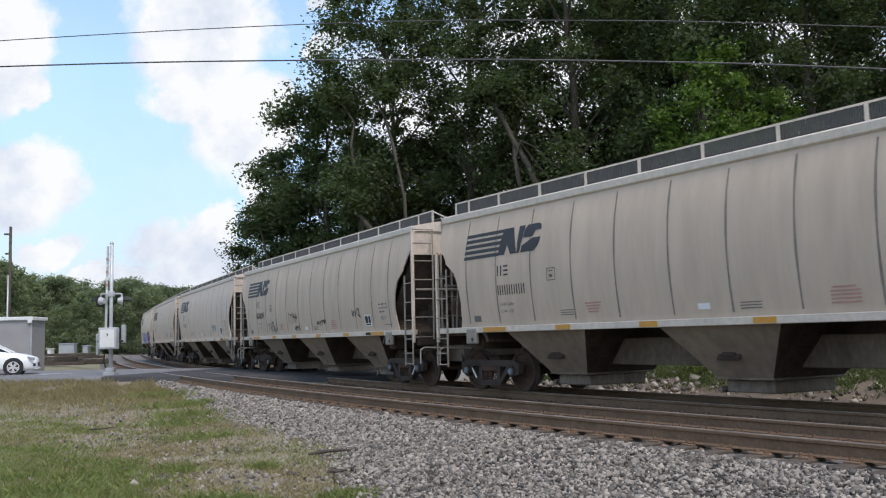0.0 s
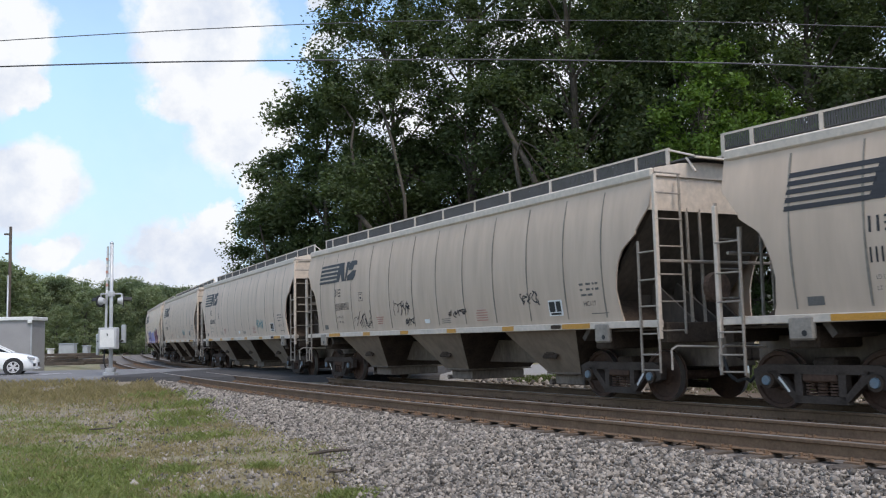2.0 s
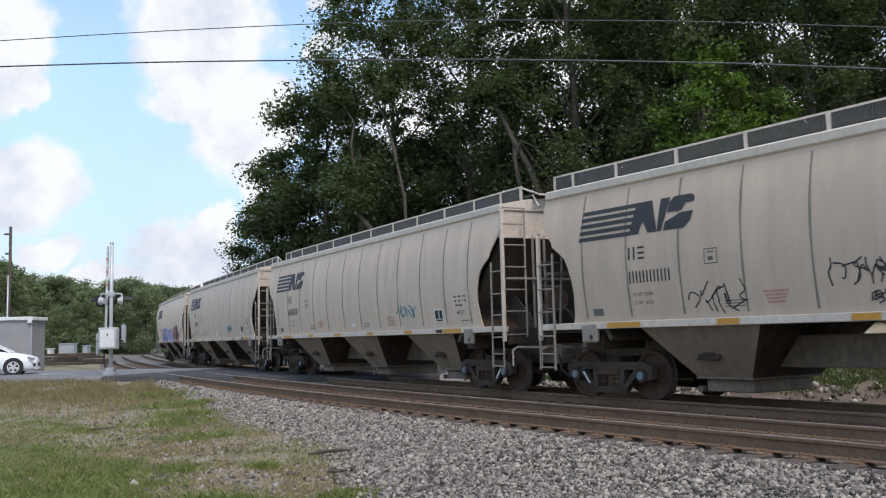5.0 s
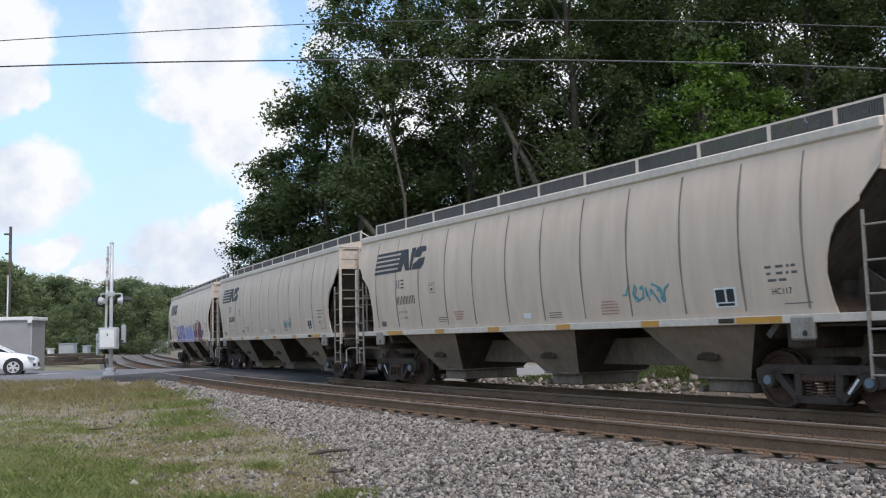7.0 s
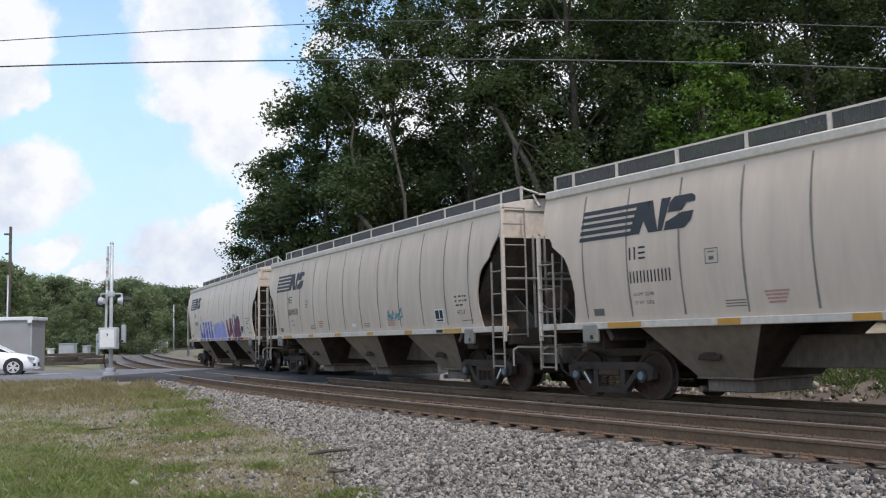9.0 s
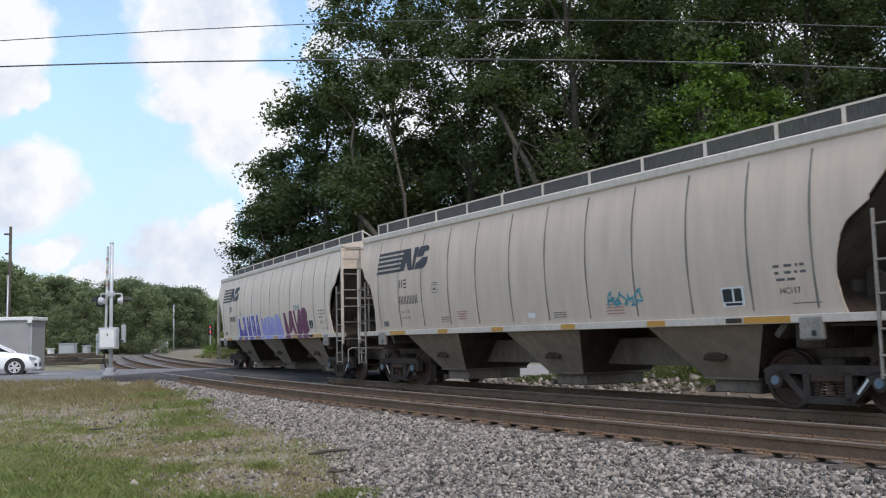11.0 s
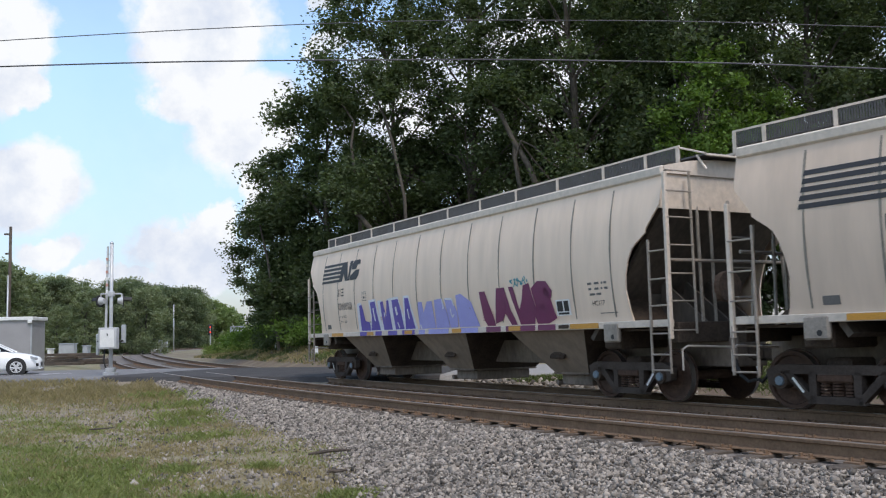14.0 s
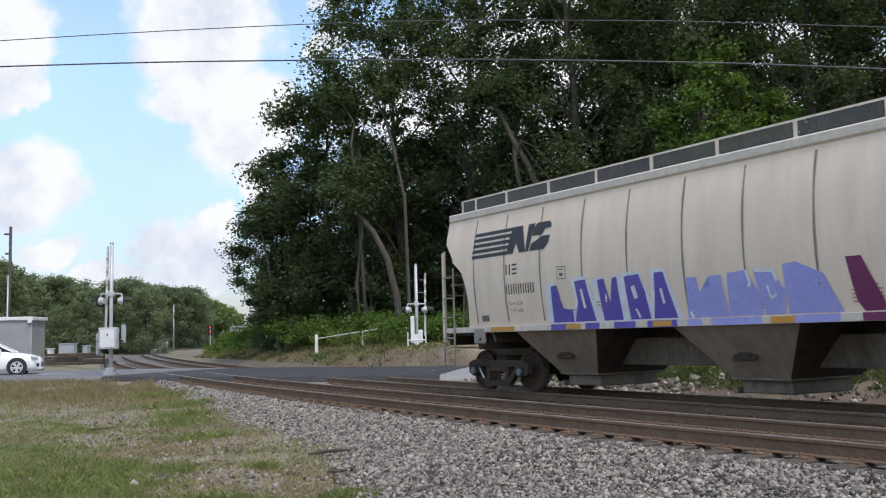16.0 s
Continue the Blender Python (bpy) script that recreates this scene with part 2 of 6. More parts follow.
# ---- mesh helpers ----
def mesh_of(name, verts, faces, material=None, smooth=False):
    me = bpy.data.meshes.new(name)
    me.from_pydata([tuple(map(float, v)) for v in verts], [], faces)
    if smooth:
        me.polygons.foreach_set("use_smooth", [True] * len(me.polygons))
    if material:
        me.materials.append(material)
    me.update()
    return me


def part(name, bm, material, parent=None, label="", smooth=False):
    """Links a bmesh as one mesh object under a thing or a part."""
    me = bpy.data.meshes.new(name)
    bmesh.ops.recalc_face_normals(bm, faces=bm.faces)
    bm.to_mesh(me)
    bm.free()
    if smooth:
        me.polygons.foreach_set("use_smooth", [True] * len(me.polygons))
    me.materials.append(material)
    ob = new(name, me)
    ob.parent = parent
    if label:
        ob["label"] = label
    return ob


def thing(name, label, category, group="", at=None):
    ob = tagged(new(name), label, category, group)
    ob.empty_display_size = 0.2
    if at:
        ob.location = at
    return ob


def box(bm, x0, x1, y0, y1, z0, z1, bevel=0.0, m=None):
    r = bmesh.ops.create_cube(bm, size=1.0)
    vs = r["verts"]
    for v in vs:
        v.co = Vector((x0 + (v.co.x + 0.5) * (x1 - x0), y0 + (v.co.y + 0.5) * (y1 - y0), z0 + (v.co.z + 0.5) * (z1 - z0)))
    if m:
        bmesh.ops.transform(bm, matrix=m, verts=vs)
    if bevel:
        bmesh.ops.bevel(bm, geom=list({e for v in vs for e in v.link_edges}), offset=bevel, segments=1, affect="EDGES")
    return vs


def rod(bm, a, b, r, r2=None, seg=8):
    a, b = Vector(a), Vector(b)
    m = Matrix.Translation((a + b) / 2) @ (b - a).to_track_quat("Z", "Y").to_matrix().to_4x4()
    return bmesh.ops.create_cone(bm, cap_ends=True, segments=seg, radius1=r, radius2=r if r2 is None else r2, depth=(b - a).length, matrix=m)["verts"]


def prism(bm, outline, y0, y1, plane="xz"):
    """An outline (u, v) drawn out from y0 to y1 across its plane."""
    place = {"xz": lambda u, v, w: (u, w, v), "yz": lambda u, v, w: (w, u, v), "xy": lambda u, v, w: (u, v, w)}[plane]
    a = [bm.verts.new(place(u, v, y0)) for u, v in outline]
    b = [bm.verts.new(place(u, v, y1)) for u, v in outline]
    bm.faces.new(a)
    bm.faces.new(b[::-1])
    n = len(a)
    for i in range(n):
        bm.faces.new((a[i], b[i], b[(i + 1) % n], a[(i + 1) % n]))


def sweep_line(name, profile, off, lift, s_from, s_to, step, material, smooth=False, closed=True):
    """A profile (side, up) carried along the line of the rails."""
    ss = np.arange(s_from, s_to + 0.001, step)
    verts, faces, n = [], [], len(profile)
    for s in ss:
        x, y, a = on_line(s)
        for side, up in profile:
            verts.append((x + (off + side) * math.sin(a), y - (off + side) * math.cos(a), lift + up))
    for i in range(len(ss) - 1):
        for j in range(n if closed else n - 1):
            k = (j + 1) % n
            faces.append((i * n + j, i * n + k, (i + 1) * n + k, (i + 1) * n + j))
    if closed:
        faces += [tuple(range(n))[::-1], tuple((len(ss) - 1) * n + j for j in range(n))]
    return mesh_of(name, verts, faces, material, smooth)


# ---- ground ----
ROAD_MID = ((-90, 24), (-45, 36), (-24, 41.6), (-18, 42.2), (-12, 40.8), (-6, 37.6), (-1, 34.8), (5, 34.4), (14, 34.6), (40, 36), (90, 40))
ROAD_HALF = 4.4


def road_mid(x):
    xs, ys = zip(*ROAD_MID)
    k = np.linspace(xs[0], xs[-1], 200)
    y = np.interp(k, xs, ys)
    for _ in range(6):
        y[1:-1] = (y[:-2] + 2 * y[1:-1] + y[2:]) / 4
    return np.interp(x, k, y)


def ground_up(x, y):
    """Height of the bare ground at points x, y (arrays)."""
    x, y = np.asarray(x, float), np.asarray(y, float)
    s, n = from_line(x, y)
    s, n = s.reshape(x.shape), n.reshape(x.shape)
    near = np.interp(n, [3.8, 5.4, 8.4, 14, 40], [-0.34, -0.36, -0.46, -0.44, -0.40])
    near = near + np.clip((-s - 4) / 26, 0, 1) * 0.40 * np.clip((n - 5.8) / 2.0, 0, 1)
    away = np.interp(-n, [-4, 2.2, 2.9, 4.2, 6.2, 9, 18, 30, 60], [-0.34, -0.34, -0.24, 0.22, 0.74, 0.88, 1.05, 1.4, 2.0])
    flat = np.interp(-n, [-4, 2.5, 4, 60], [-0.34, -0.3, -0.12, 0.1])
    tr = road_mid(x)
    far_bank = np.clip((y - tr - ROAD_HALF - 0.6) / 2.6, 0, 1)
    right = np.clip((x - 1) / 6, 0, 1)
    back = flat * (1 - np.maximum(far_bank, right * 0.55)) + away * np.maximum(far_bank, right * 0.55)
    z = np.where(n > 0, near, back)
    left = np.clip((-s - 45) / 40, 0, 1)
    z = z * (1 - left) + np.where(np.abs(n) < 8, -0.3, 0.15) * left
    on_road = np.clip(1.35 - np.abs(y - tr) / (ROAD_HALF + 0.5), 0, 0.35) / 0.35
    z = z * (1 - on_road) + (-0.14) * on_road
    return z


def lawn_at(x, y):
    """How green the ground is: the mown lawn near the camera thins out towards the stones."""
    edge = np.interp(y, [7, 10, 13, 17, 22, 30], [-1.6, -2.9, -5.0, -7.6, -10.6, -17.0])
    return (edge - x) / np.interp(y, [8, 30], [0.9, 3.0])


def ground():
    def steps(a, b, lo, hi, d):
        mid = np.arange(lo, hi, d)
        left, right = lo - np.geomspace(d, lo - a, 34)[::-1], hi + np.geomspace(d, b - hi, 34)
        return np.concatenate([left, mid, right])
    xs, ys = steps(-1500, 1500, -34, 26, 0.3), steps(-300, 2500, 5, 62, 0.3)
    X, Y = np.meshgrid(xs, ys)
    Z = ground_up(X, Y)
    rough = np.array([noise.noise((a * 0.9, b * 0.9, 0.0)) + 0.5 * noise.noise((a * 3.1, b * 3.1, 4.0)) for a, b in zip(X.ravel(), Y.ravel())]).reshape(X.shape)
    Z = Z + rough * 0.035
    nx = len(xs)
    idx = np.arange(X.size).reshape(X.shape)
    faces = np.stack([idx[:-1, :-1], idx[:-1, 1:], idx[1:, 1:], idx[1:, :-1]], -1).reshape(-1, 4).tolist()
    soil = shade("bare soil and thatch", (0.27, 0.22, 0.155), 0.95, other=(0.20, 0.175, 0.09), size=1.3, amount=0.9, fine=22.0, bump=0.8, third=(0.33, 0.285, 0.22))
    nt = soil.node_tree
    b = nt.nodes["Principled BSDF"]
    at = nt.nodes.new("ShaderNodeAttribute")
    at.attribute_name = "lawn"
    mx = nt.nodes.new("ShaderNodeMix")
    mx.data_type = "RGBA"
    nt.links.new(at.outputs["Fac"], mx.inputs[0])
    nt.links.new(b.inputs["Base Color"].links[0].from_socket, mx.inputs[6])
    mx.inputs[7].default_value = (0.16, 0.185, 0.065, 1)
    nt.links.new(mx.outputs[2], b.inputs["Base Color"])
    clay = nt.nodes.new("ShaderNodeAttribute")
    clay.attribute_name = "clay"
    my = nt.nodes.new("ShaderNodeMix")
    my.data_type = "RGBA"
    nt.links.new(clay.outputs["Fac"], my.inputs[0])
    nt.links.new(mx.outputs[2], my.inputs[6])
    my.inputs[7].default_value = (0.135, 0.10, 0.072, 1)
    nt.links.new(my.outputs[2], b.inputs["Base Color"])
    me = mesh_of("ground", np.stack([X, Y, Z], -1).reshape(-1, 3), faces, soil, True)
    lawn = np.clip(lawn_at(X, Y) * 0.5 + rough * 0.8 + 0.15, 0, 0.9)
    beyond = (Y > road_mid(X) + 9) | (np.abs(X) > 60)
    lawn = np.where(beyond, 0.3 + rough * 0.6, lawn)
    me.attributes.new("lawn", "FLOAT", "POINT").data.foreach_set("value", np.clip(lawn, 0, 1).ravel())
    ls, ln = from_line(X, Y)
    ln = ln.reshape(X.shape)
    bank = np.clip(np.minimum((-ln - 2.0) / 0.8, (9.0 + ln) / 1.5), 0, 1) * np.clip(0.85 + rough * 0.9, 0, 1)
    me.attributes.new("clay", "FLOAT", "POINT").data.foreach_set("value", bank.ravel())
    tagged(new("ground", me), "uneven soil with lawn and thin dry grass", "ground", kind="structure")


ground()


def road():
    xs = np.concatenate([np.arange(-85, -25, 2.0), np.arange(-25, 25, 0.5), np.arange(25, 86, 2.0)])
    for name, lo, hi, mt, label in (("road", -85, -11.5, ASPHALT, "worn grey asphalt road leading to the crossing"), ("road_crossing", -11.5, 0.5, TAR, "dark asphalt patch of the level crossing"), ("road_beyond", 0.5, 85, CONCRETE, "pale concrete road beyond the rails")):
        k = xs[(xs >= lo - 0.01) & (xs <= hi + 0.01)]
        verts, faces = [], []
        for x in k:
            mid = float(road_mid(x))
            slope = float(road_mid(x + 0.5) - road_mid(x - 0.5))
            n = Vector((-slope, 1)).normalized()
            z = 0.055 if name == "road_crossing" else 0.05 + 0.02 * min(1, max(0, (-x - 12) / 6))
            for side, up in ((-ROAD_HALF - 0.35, -0.4), (-ROAD_HALF, z - 0.03), (-ROAD_HALF + 0.15, z), (0, z + 0.02), (ROAD_HALF - 0.15, z), (ROAD_HALF, z - 0.03), (ROAD_HALF + 0.35, -0.4)):
                verts.append((x + n.x * side, mid + n.y * side, up))
        for i in range(len(k) - 1):
            for j in range(6):
                faces.append((i * 7 + j, i * 7 + j + 7, i * 7 + j + 8, i * 7 + j + 1))
        tagged(new(name, mesh_of(name, verts, faces, mt)), label, "road", kind="structure")


road()


# ---- the two tracks ----
RAIL_HALF = ((0.070, -0.178), (0.070, -0.166), (0.012, -0.148), (0.010, -0.048), (0.036, -0.036), (0.037, -0.006), (0.030, 0.0))
RAIL = [(x, z) for x, z in RAIL_HALF] + [(-x, z) for x, z in RAIL_HALF[::-1]]


STONE_EDGE = ((-70, 5.3), (-14, 5.4), (-8, 5.6), (-1, 6.2), (3, 6.8), (6, 6.85), (8.5, 7.0), (12.5, 8.4), (16, 8.9), (40, 9.0))


def stone_edge(s):
    return np.interp(s, *zip(*STONE_EDGE))


def bed_up(s, n):
    """Top of the crushed stone at length s, n metres to the camera's side."""
    e = stone_edge(s)
    near = np.where(n > 5.15, np.interp((n - 5.15) / np.maximum(e - 5.15, 0.1), [0, 0.25, 1.0, 1.3], [-0.155, -0.19, -0.43, -0.46]), -0.165)
    lift = np.clip((-s - 4) / 26, 0, 1) * 0.10
    z = np.where(n > 2.1, near + np.where(n > 5.15, lift, 0), np.where(n > -1.75, -0.225, np.interp(-n, [1.75, 3.0], [-0.235, -0.36])))
    return z


def bed():
    for near, label in ((True, "grey crushed stone bed of the near track"), (False, "grey crushed stone bed of the far track")):
        verts, faces = [], []
        ss = np.arange(-320, 44.1, 0.5)
        for s in ss:
            x, y, a = on_line(s)
            e = float(stone_edge(s))
            ns = [1.7, 2.1, 3.8, 5.15, 5.15 + (e - 5.15) * 0.25, 5.15 + (e - 5.15) * 0.6, e, e + 0.7] if near else [-3.4, -2.8, -1.75, 0.0, 1.3, 2.1, 2.2, 2.25]
            for k, n in enumerate(ns):
                z = float(bed_up(np.array([s]), np.array([n]))[0])
                z = z - (0.22 if (near and k in (0, 7)) or (not near and k in (0, 7)) else 0.0)
                verts.append((x + n * math.sin(a), y - n * math.cos(a), z))
        for i in range(len(ss) - 1):
            for j in range(7):
                faces.append((i * 8 + j, i * 8 + j + 1, i * 8 + j + 9, i * 8 + j + 8))
        tagged(new("ballast_bed", mesh_of("ballast_bed", verts, faces, BED, True)), label, "ballast", kind="structure")


def tracks():
    for off, lift, label in ((SPACING, NEAR_LIFT, "rusty empty railway track on wooden ties"), (0.0, 0.0, "railway track carrying the hopper train")):
        tr = thing("railway_track", label, "railway track")
        for side in (-GAUGE / 2, GAUGE / 2):
            ob = new("rail", sweep_line("rail", RAIL, off + side, lift, -320, 44, 0.5, RAIL_RUST))
            ob.parent = tr
            head = new("rail_head", sweep_line("rail_head", [(-0.031, 0.0), (0.031, 0.0), (0.029, 0.004), (-0.029, 0.004)], off + side, lift, -320, 44, 0.5, RAIL_TOP))
            head.parent = ob
            head["label"] = "worn shiny rail head"
        bm = bmesh.new()
        box(bm, -0.115, 0.115, -1.3, 1.3, -0.36, -0.195, 0.012)
        tie = part("tie", bm, TIE, tr)
        plates = []
        for side in (-GAUGE / 2, GAUGE / 2):
            bm = bmesh.new()
            box(bm, -0.09, 0.09, side - 0.19, side + 0.19, -0.198, -0.178)
            for dx in (-0.06, 0.06):
                for dy in (-0.1, 0.1):
                    box(bm, dx - 0.013, dx + 0.013, side + dy - 0.025, side + dy + 0.02, -0.18, -0.138)
            plates.append(part("tie_plate", bm, RAIL_RUST, tie, "rusty spiked tie plate"))
        first = True
        for s in np.arange(-48, 36, 0.53):
            x, y, a = on_line(s, off)
            m = pose(x, y, lift, 0, 0, math.degrees(a) + random.uniform(-1, 1)) @ pose(0, random.uniform(-0.05, 0.05), 0)
            if first:
                tie.matrix_basis, first = m, False
            else:
                c = tie.copy()
                scene.collection.objects.link(c)
                c.parent, c.matrix_basis = tr, m
                for plate in plates:
                    p = plate.copy()
                    scene.collection.objects.link(p)
                    p.parent = c


bed()
tracks()
# ---- covered hopper cars ----
TRUCKS = 13.60
SHORT = 0.42


def at_end(sx, v):
    """v metres out from the middle; the leading and trailing ends differ by SHORT."""
    return v if sx > 0 else SHORT - v


def side_at(z):
    """Half width of the bowed body side at height z."""
    return float(np.interp(z, [1.3, 1.5, 1.9, 2.2, 2.5, 2.8, 3.1, 3.4, 3.65, 3.85, 3.95], [1.585, 1.60, 1.66, 1.69, 1.705, 1.70, 1.68, 1.64, 1.585, 1.535, 1.50]))


def cut_at(z):
    """Half length of the body side at height z, with the cut-away over each truck."""
    return float(np.interp(z, [1.40, 1.55, 1.62, 2.0, 2.25, 2.5, 2.68, 2.76, 2.94, 3.01, 3.40, 3.95], [7.60, 7.55, 7.53, 7.48, 7.52, 7.60, 7.70, 7.80, 8.07, 8.08, 8.40, 8.42]))


def hopper_car():
    car = thing("hopper_car", "grey covered grain hopper railcar", "railcar", "cars of the train")
    # bowed sides with the cut-away ends, as thin plates
    zs = [1.40, 1.5, 1.55, 1.62, 1.75, 1.92, 2.0, 2.12, 2.25, 2.38, 2.5, 2.6, 2.68, 2.76, 2.94, 3.01, 3.2, 3.40, 3.55, 3.7, 3.8, 3.9, 3.95]
    for sy in (-1, 1):
        bm = bmesh.new()
        rows = []
        for z in zs:
            c, w = cut_at(z), side_at(z)
            us = np.linspace(SHORT - c, c, 14)
            rows.append([bm.verts.new((u, sy * w, z)) for u in us])
        inner = [[bm.verts.new(v.co - Vector((0, sy * 0.03, 0))) for v in r] for r in rows]
        for grid in (rows, inner):
            for a, b in zip(grid, grid[1:]):
                for i in range(len(a) - 1):
                    bm.faces.new((a[i], a[i + 1], b[i + 1], b[i]))
        for k in (0, -1):
            for a, b, c, d in zip(rows, rows[1:], inner, inner[1:]):
                f = bm.faces.new((a[k], b[k], d[k], c[k]))
                for e in f.edges:
                    e.smooth = False
        side = part("body_side", bm, CREAM, car, "bowed side plates of faded grey paint", True)
        # welded seams, slightly proud, their thin shadows painted as dark strips
        for u in (-6.76, -5.60, -4.37, -3.08, -1.84, -0.50, 0.77, 2.06, 3.37, 4.69, 5.96, 7.13):
            bm = bmesh.new()
            prev = None
            for z in np.linspace(1.52, 3.82, 14):
                w = sy * (side_at(z) + 0.006)
                half = 0.019 + 0.004 * math.sin(z * 5 + u * 7)
                cur = [bm.verts.new((u - half, w, z)), bm.verts.new((u + half, w, z))]
                if prev:
                    bm.faces.new((prev[0], prev[1], cur[1], cur[0]))
                prev = cur
            part("seam", bm, SEAM, side, "vertical weld seam with its shadow painted dark")
    # roof: eave channel, low arch, sloped end skirt
    bm = bmesh.new()
    prof = [(-1.49, 3.94), (-1.51, 4.06), (-1.42, 4.09), (-0.9, 4.19), (-0.3, 4.245), (0.3, 4.245), (0.9, 4.19), (1.42, 4.09), (1.51, 4.06), (1.49, 3.94)]
    prism(bm, prof, -8.0, 8.42, "yz")
    part("roof", bm, CREAM_LIGHT, car, "pale arched roof with a rolled eave")
    bm = bmesh.new()
    for sy in (-1, 1):
        box(bm, -7.98, 8.40, sy * 1.50 - 0.06, sy * 1.50 + 0.06, 3.90, 4.075, 0.028)
    part("eave_channel", bm, CREAM_LIGHT, car)
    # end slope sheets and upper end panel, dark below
    for sx in (-1, 1):
        bm = bmesh.new()
        for (xa, za), (xb, zb) in (((8.38, 4.12), (8.36, 3.34)),):
            prism(bm, [(-1.46, za - 0.08), (-0.9, za + 0.04), (0, za + 0.1), (0.9, za + 0.04), (1.46, za - 0.08), (1.63, zb), (-1.63, zb)], at_end(sx, xa), at_end(sx, xa - 0.03), "yz")
        part("end_panel", bm, CREAM_LIGHT, car, "pale upper end panel")
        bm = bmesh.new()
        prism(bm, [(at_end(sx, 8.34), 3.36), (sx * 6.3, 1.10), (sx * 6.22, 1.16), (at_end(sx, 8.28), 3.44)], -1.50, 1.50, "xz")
        part("slope_sheet", bm, END_DARK, car, "dark brown sloping end sheet")
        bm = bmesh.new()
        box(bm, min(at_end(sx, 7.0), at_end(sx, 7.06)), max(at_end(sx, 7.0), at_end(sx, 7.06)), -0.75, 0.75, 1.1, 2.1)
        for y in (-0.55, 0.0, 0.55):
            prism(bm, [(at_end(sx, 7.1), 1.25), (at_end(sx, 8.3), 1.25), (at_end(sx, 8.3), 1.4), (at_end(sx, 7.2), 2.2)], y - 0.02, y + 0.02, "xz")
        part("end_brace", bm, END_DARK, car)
    # side sill
    for sy in (-1, 1):
        bm = bmesh.new()
        box(bm, -8.08, 8.50, min(sy * 1.50, sy * 1.64), max(sy * 1.50, sy * 1.64), 1.32, 1.445, 0.01)
        sill = part("side_sill", bm, CREAM_LIGHT, car, "pale side sill channel")
        for a, b in ((-6.22, -5.38), (-3.68, -3.24), (-1.32, -0.88), (1.17, 1.60), (3.62, 4.06), (5.78, 6.65)):
            bm = bmesh.new()
            box(bm, a, b, min(sy * 1.641, sy * 1.648), max(sy * 1.641, sy * 1.648), 1.335, 1.43)
            part("reflector_strip", bm, YELLOW, sill, "yellow reflective strip")
        for u in (-6.7, 7.0):
            bm = bmesh.new()
            box(bm, u - 0.21, u + 0.21, min(sy * 1.56, sy * 1.66), max(sy * 1.56, sy * 1.66), 1.07, 1.42, 0.03)
            pad = part("jacking_pad", bm, LADDER, sill)
            # No opening is cut: a flat black disc paints the hole's shade.
            bm = bmesh.new()
            rod(bm, (u + 0.06, sy * 1.655, 1.17), (u + 0.06, sy * 1.664, 1.17), 0.045, seg=12)
            part("pad_hole", bm, BLACK, sill, "black disc painting the hole's shade")
    # platform, centre sill, bolsters, draft gear
    bm = bmesh.new()
    box(bm, -8.4, 8.75, -0.36, 0.36, 0.615, 1.14, 0.02)
    part("centre_sill", bm, BAY_DARK, car, "dark brown centre sill")
    for sx in (-1, 1):
        bm = bmesh.new()
        box(bm, at_end(sx, 8.5) - 0.08, at_end(sx, 8.5) + 0.08, -1.5, 1.5, 1.05, 1.40, 0.015)
        part("end_sill", bm, UNDER, car)
        bm = bmesh.new()
        box(bm, sx * 6.8 - 0.25, sx * 6.8 + 0.25, -1.45, 1.45, 0.95, 1.30, 0.03)
        part("body_bolster", bm, UNDER, car)
        bm = bmesh.new()
        prism(bm, [(-1.5, 1.3), (1.5, 1.3), (1.5, 1.26), (-1.5, 1.26)], sx * 6.6, at_end(sx, 8.5), "yz")
        part("end_platform", bm, UNDER, car)
    for sx in (-1, 1):
        bm = bmesh.new()
        box(bm, min(at_end(sx, 8.6), at_end(sx, 9.12)), max(at_end(sx, 8.6), at_end(sx, 9.12)), -0.11, 0.11, 0.76, 0.98, 0.03)
        box(bm, min(at_end(sx, 8.85), at_end(sx, 9.12)), max(at_end(sx, 8.85), at_end(sx, 9.12)), -0.19, 0.16, 0.72, 1.0, 0.05)
        part("coupler", bm, UNDER, car)
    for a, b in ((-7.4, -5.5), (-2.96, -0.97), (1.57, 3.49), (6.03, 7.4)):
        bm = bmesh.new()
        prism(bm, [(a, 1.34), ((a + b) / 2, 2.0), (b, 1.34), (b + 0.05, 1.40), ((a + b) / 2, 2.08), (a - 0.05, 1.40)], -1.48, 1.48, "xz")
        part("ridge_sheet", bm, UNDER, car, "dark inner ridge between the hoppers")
    # three hopper bays
    for cx in (-4.23, 0.30, 4.76):
        bm = bmesh.new()
        top, low = (cx - 1.28, cx + 1.28, 1.52), (cx - 0.56, cx + 0.56, 0.88)
        loops = [[bm.verts.new(p) for p in ((a, -w, z), (b, -w, z), (b, w, z), (a, w, z))] for (a, b, w), z in ((top, 1.33), (low, 0.44))]
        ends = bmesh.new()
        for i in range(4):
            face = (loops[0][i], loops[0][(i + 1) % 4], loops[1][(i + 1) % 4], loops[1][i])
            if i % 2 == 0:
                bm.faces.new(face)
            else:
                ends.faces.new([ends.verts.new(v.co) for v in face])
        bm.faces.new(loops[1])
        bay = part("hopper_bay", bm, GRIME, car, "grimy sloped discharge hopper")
        # The ends take a darker colour: brake dust with shade painted in.
        part("end_sheet", ends, UNDER, bay, "end sheet of the hopper, dust and shade painted dark")
        bm = bmesh.new()
        box(bm, cx - 0.60, cx + 0.60, -0.91, 0.91, 0.42, 0.46, 0.01)
        box(bm, cx - 0.50, cx + 0.50, -0.76, 0.76, 0.20, 0.42, 0.02)
        rod(bm, (cx - 0.62, -0.80, 0.24), (cx - 0.62, 0.80, 0.24), 0.055)
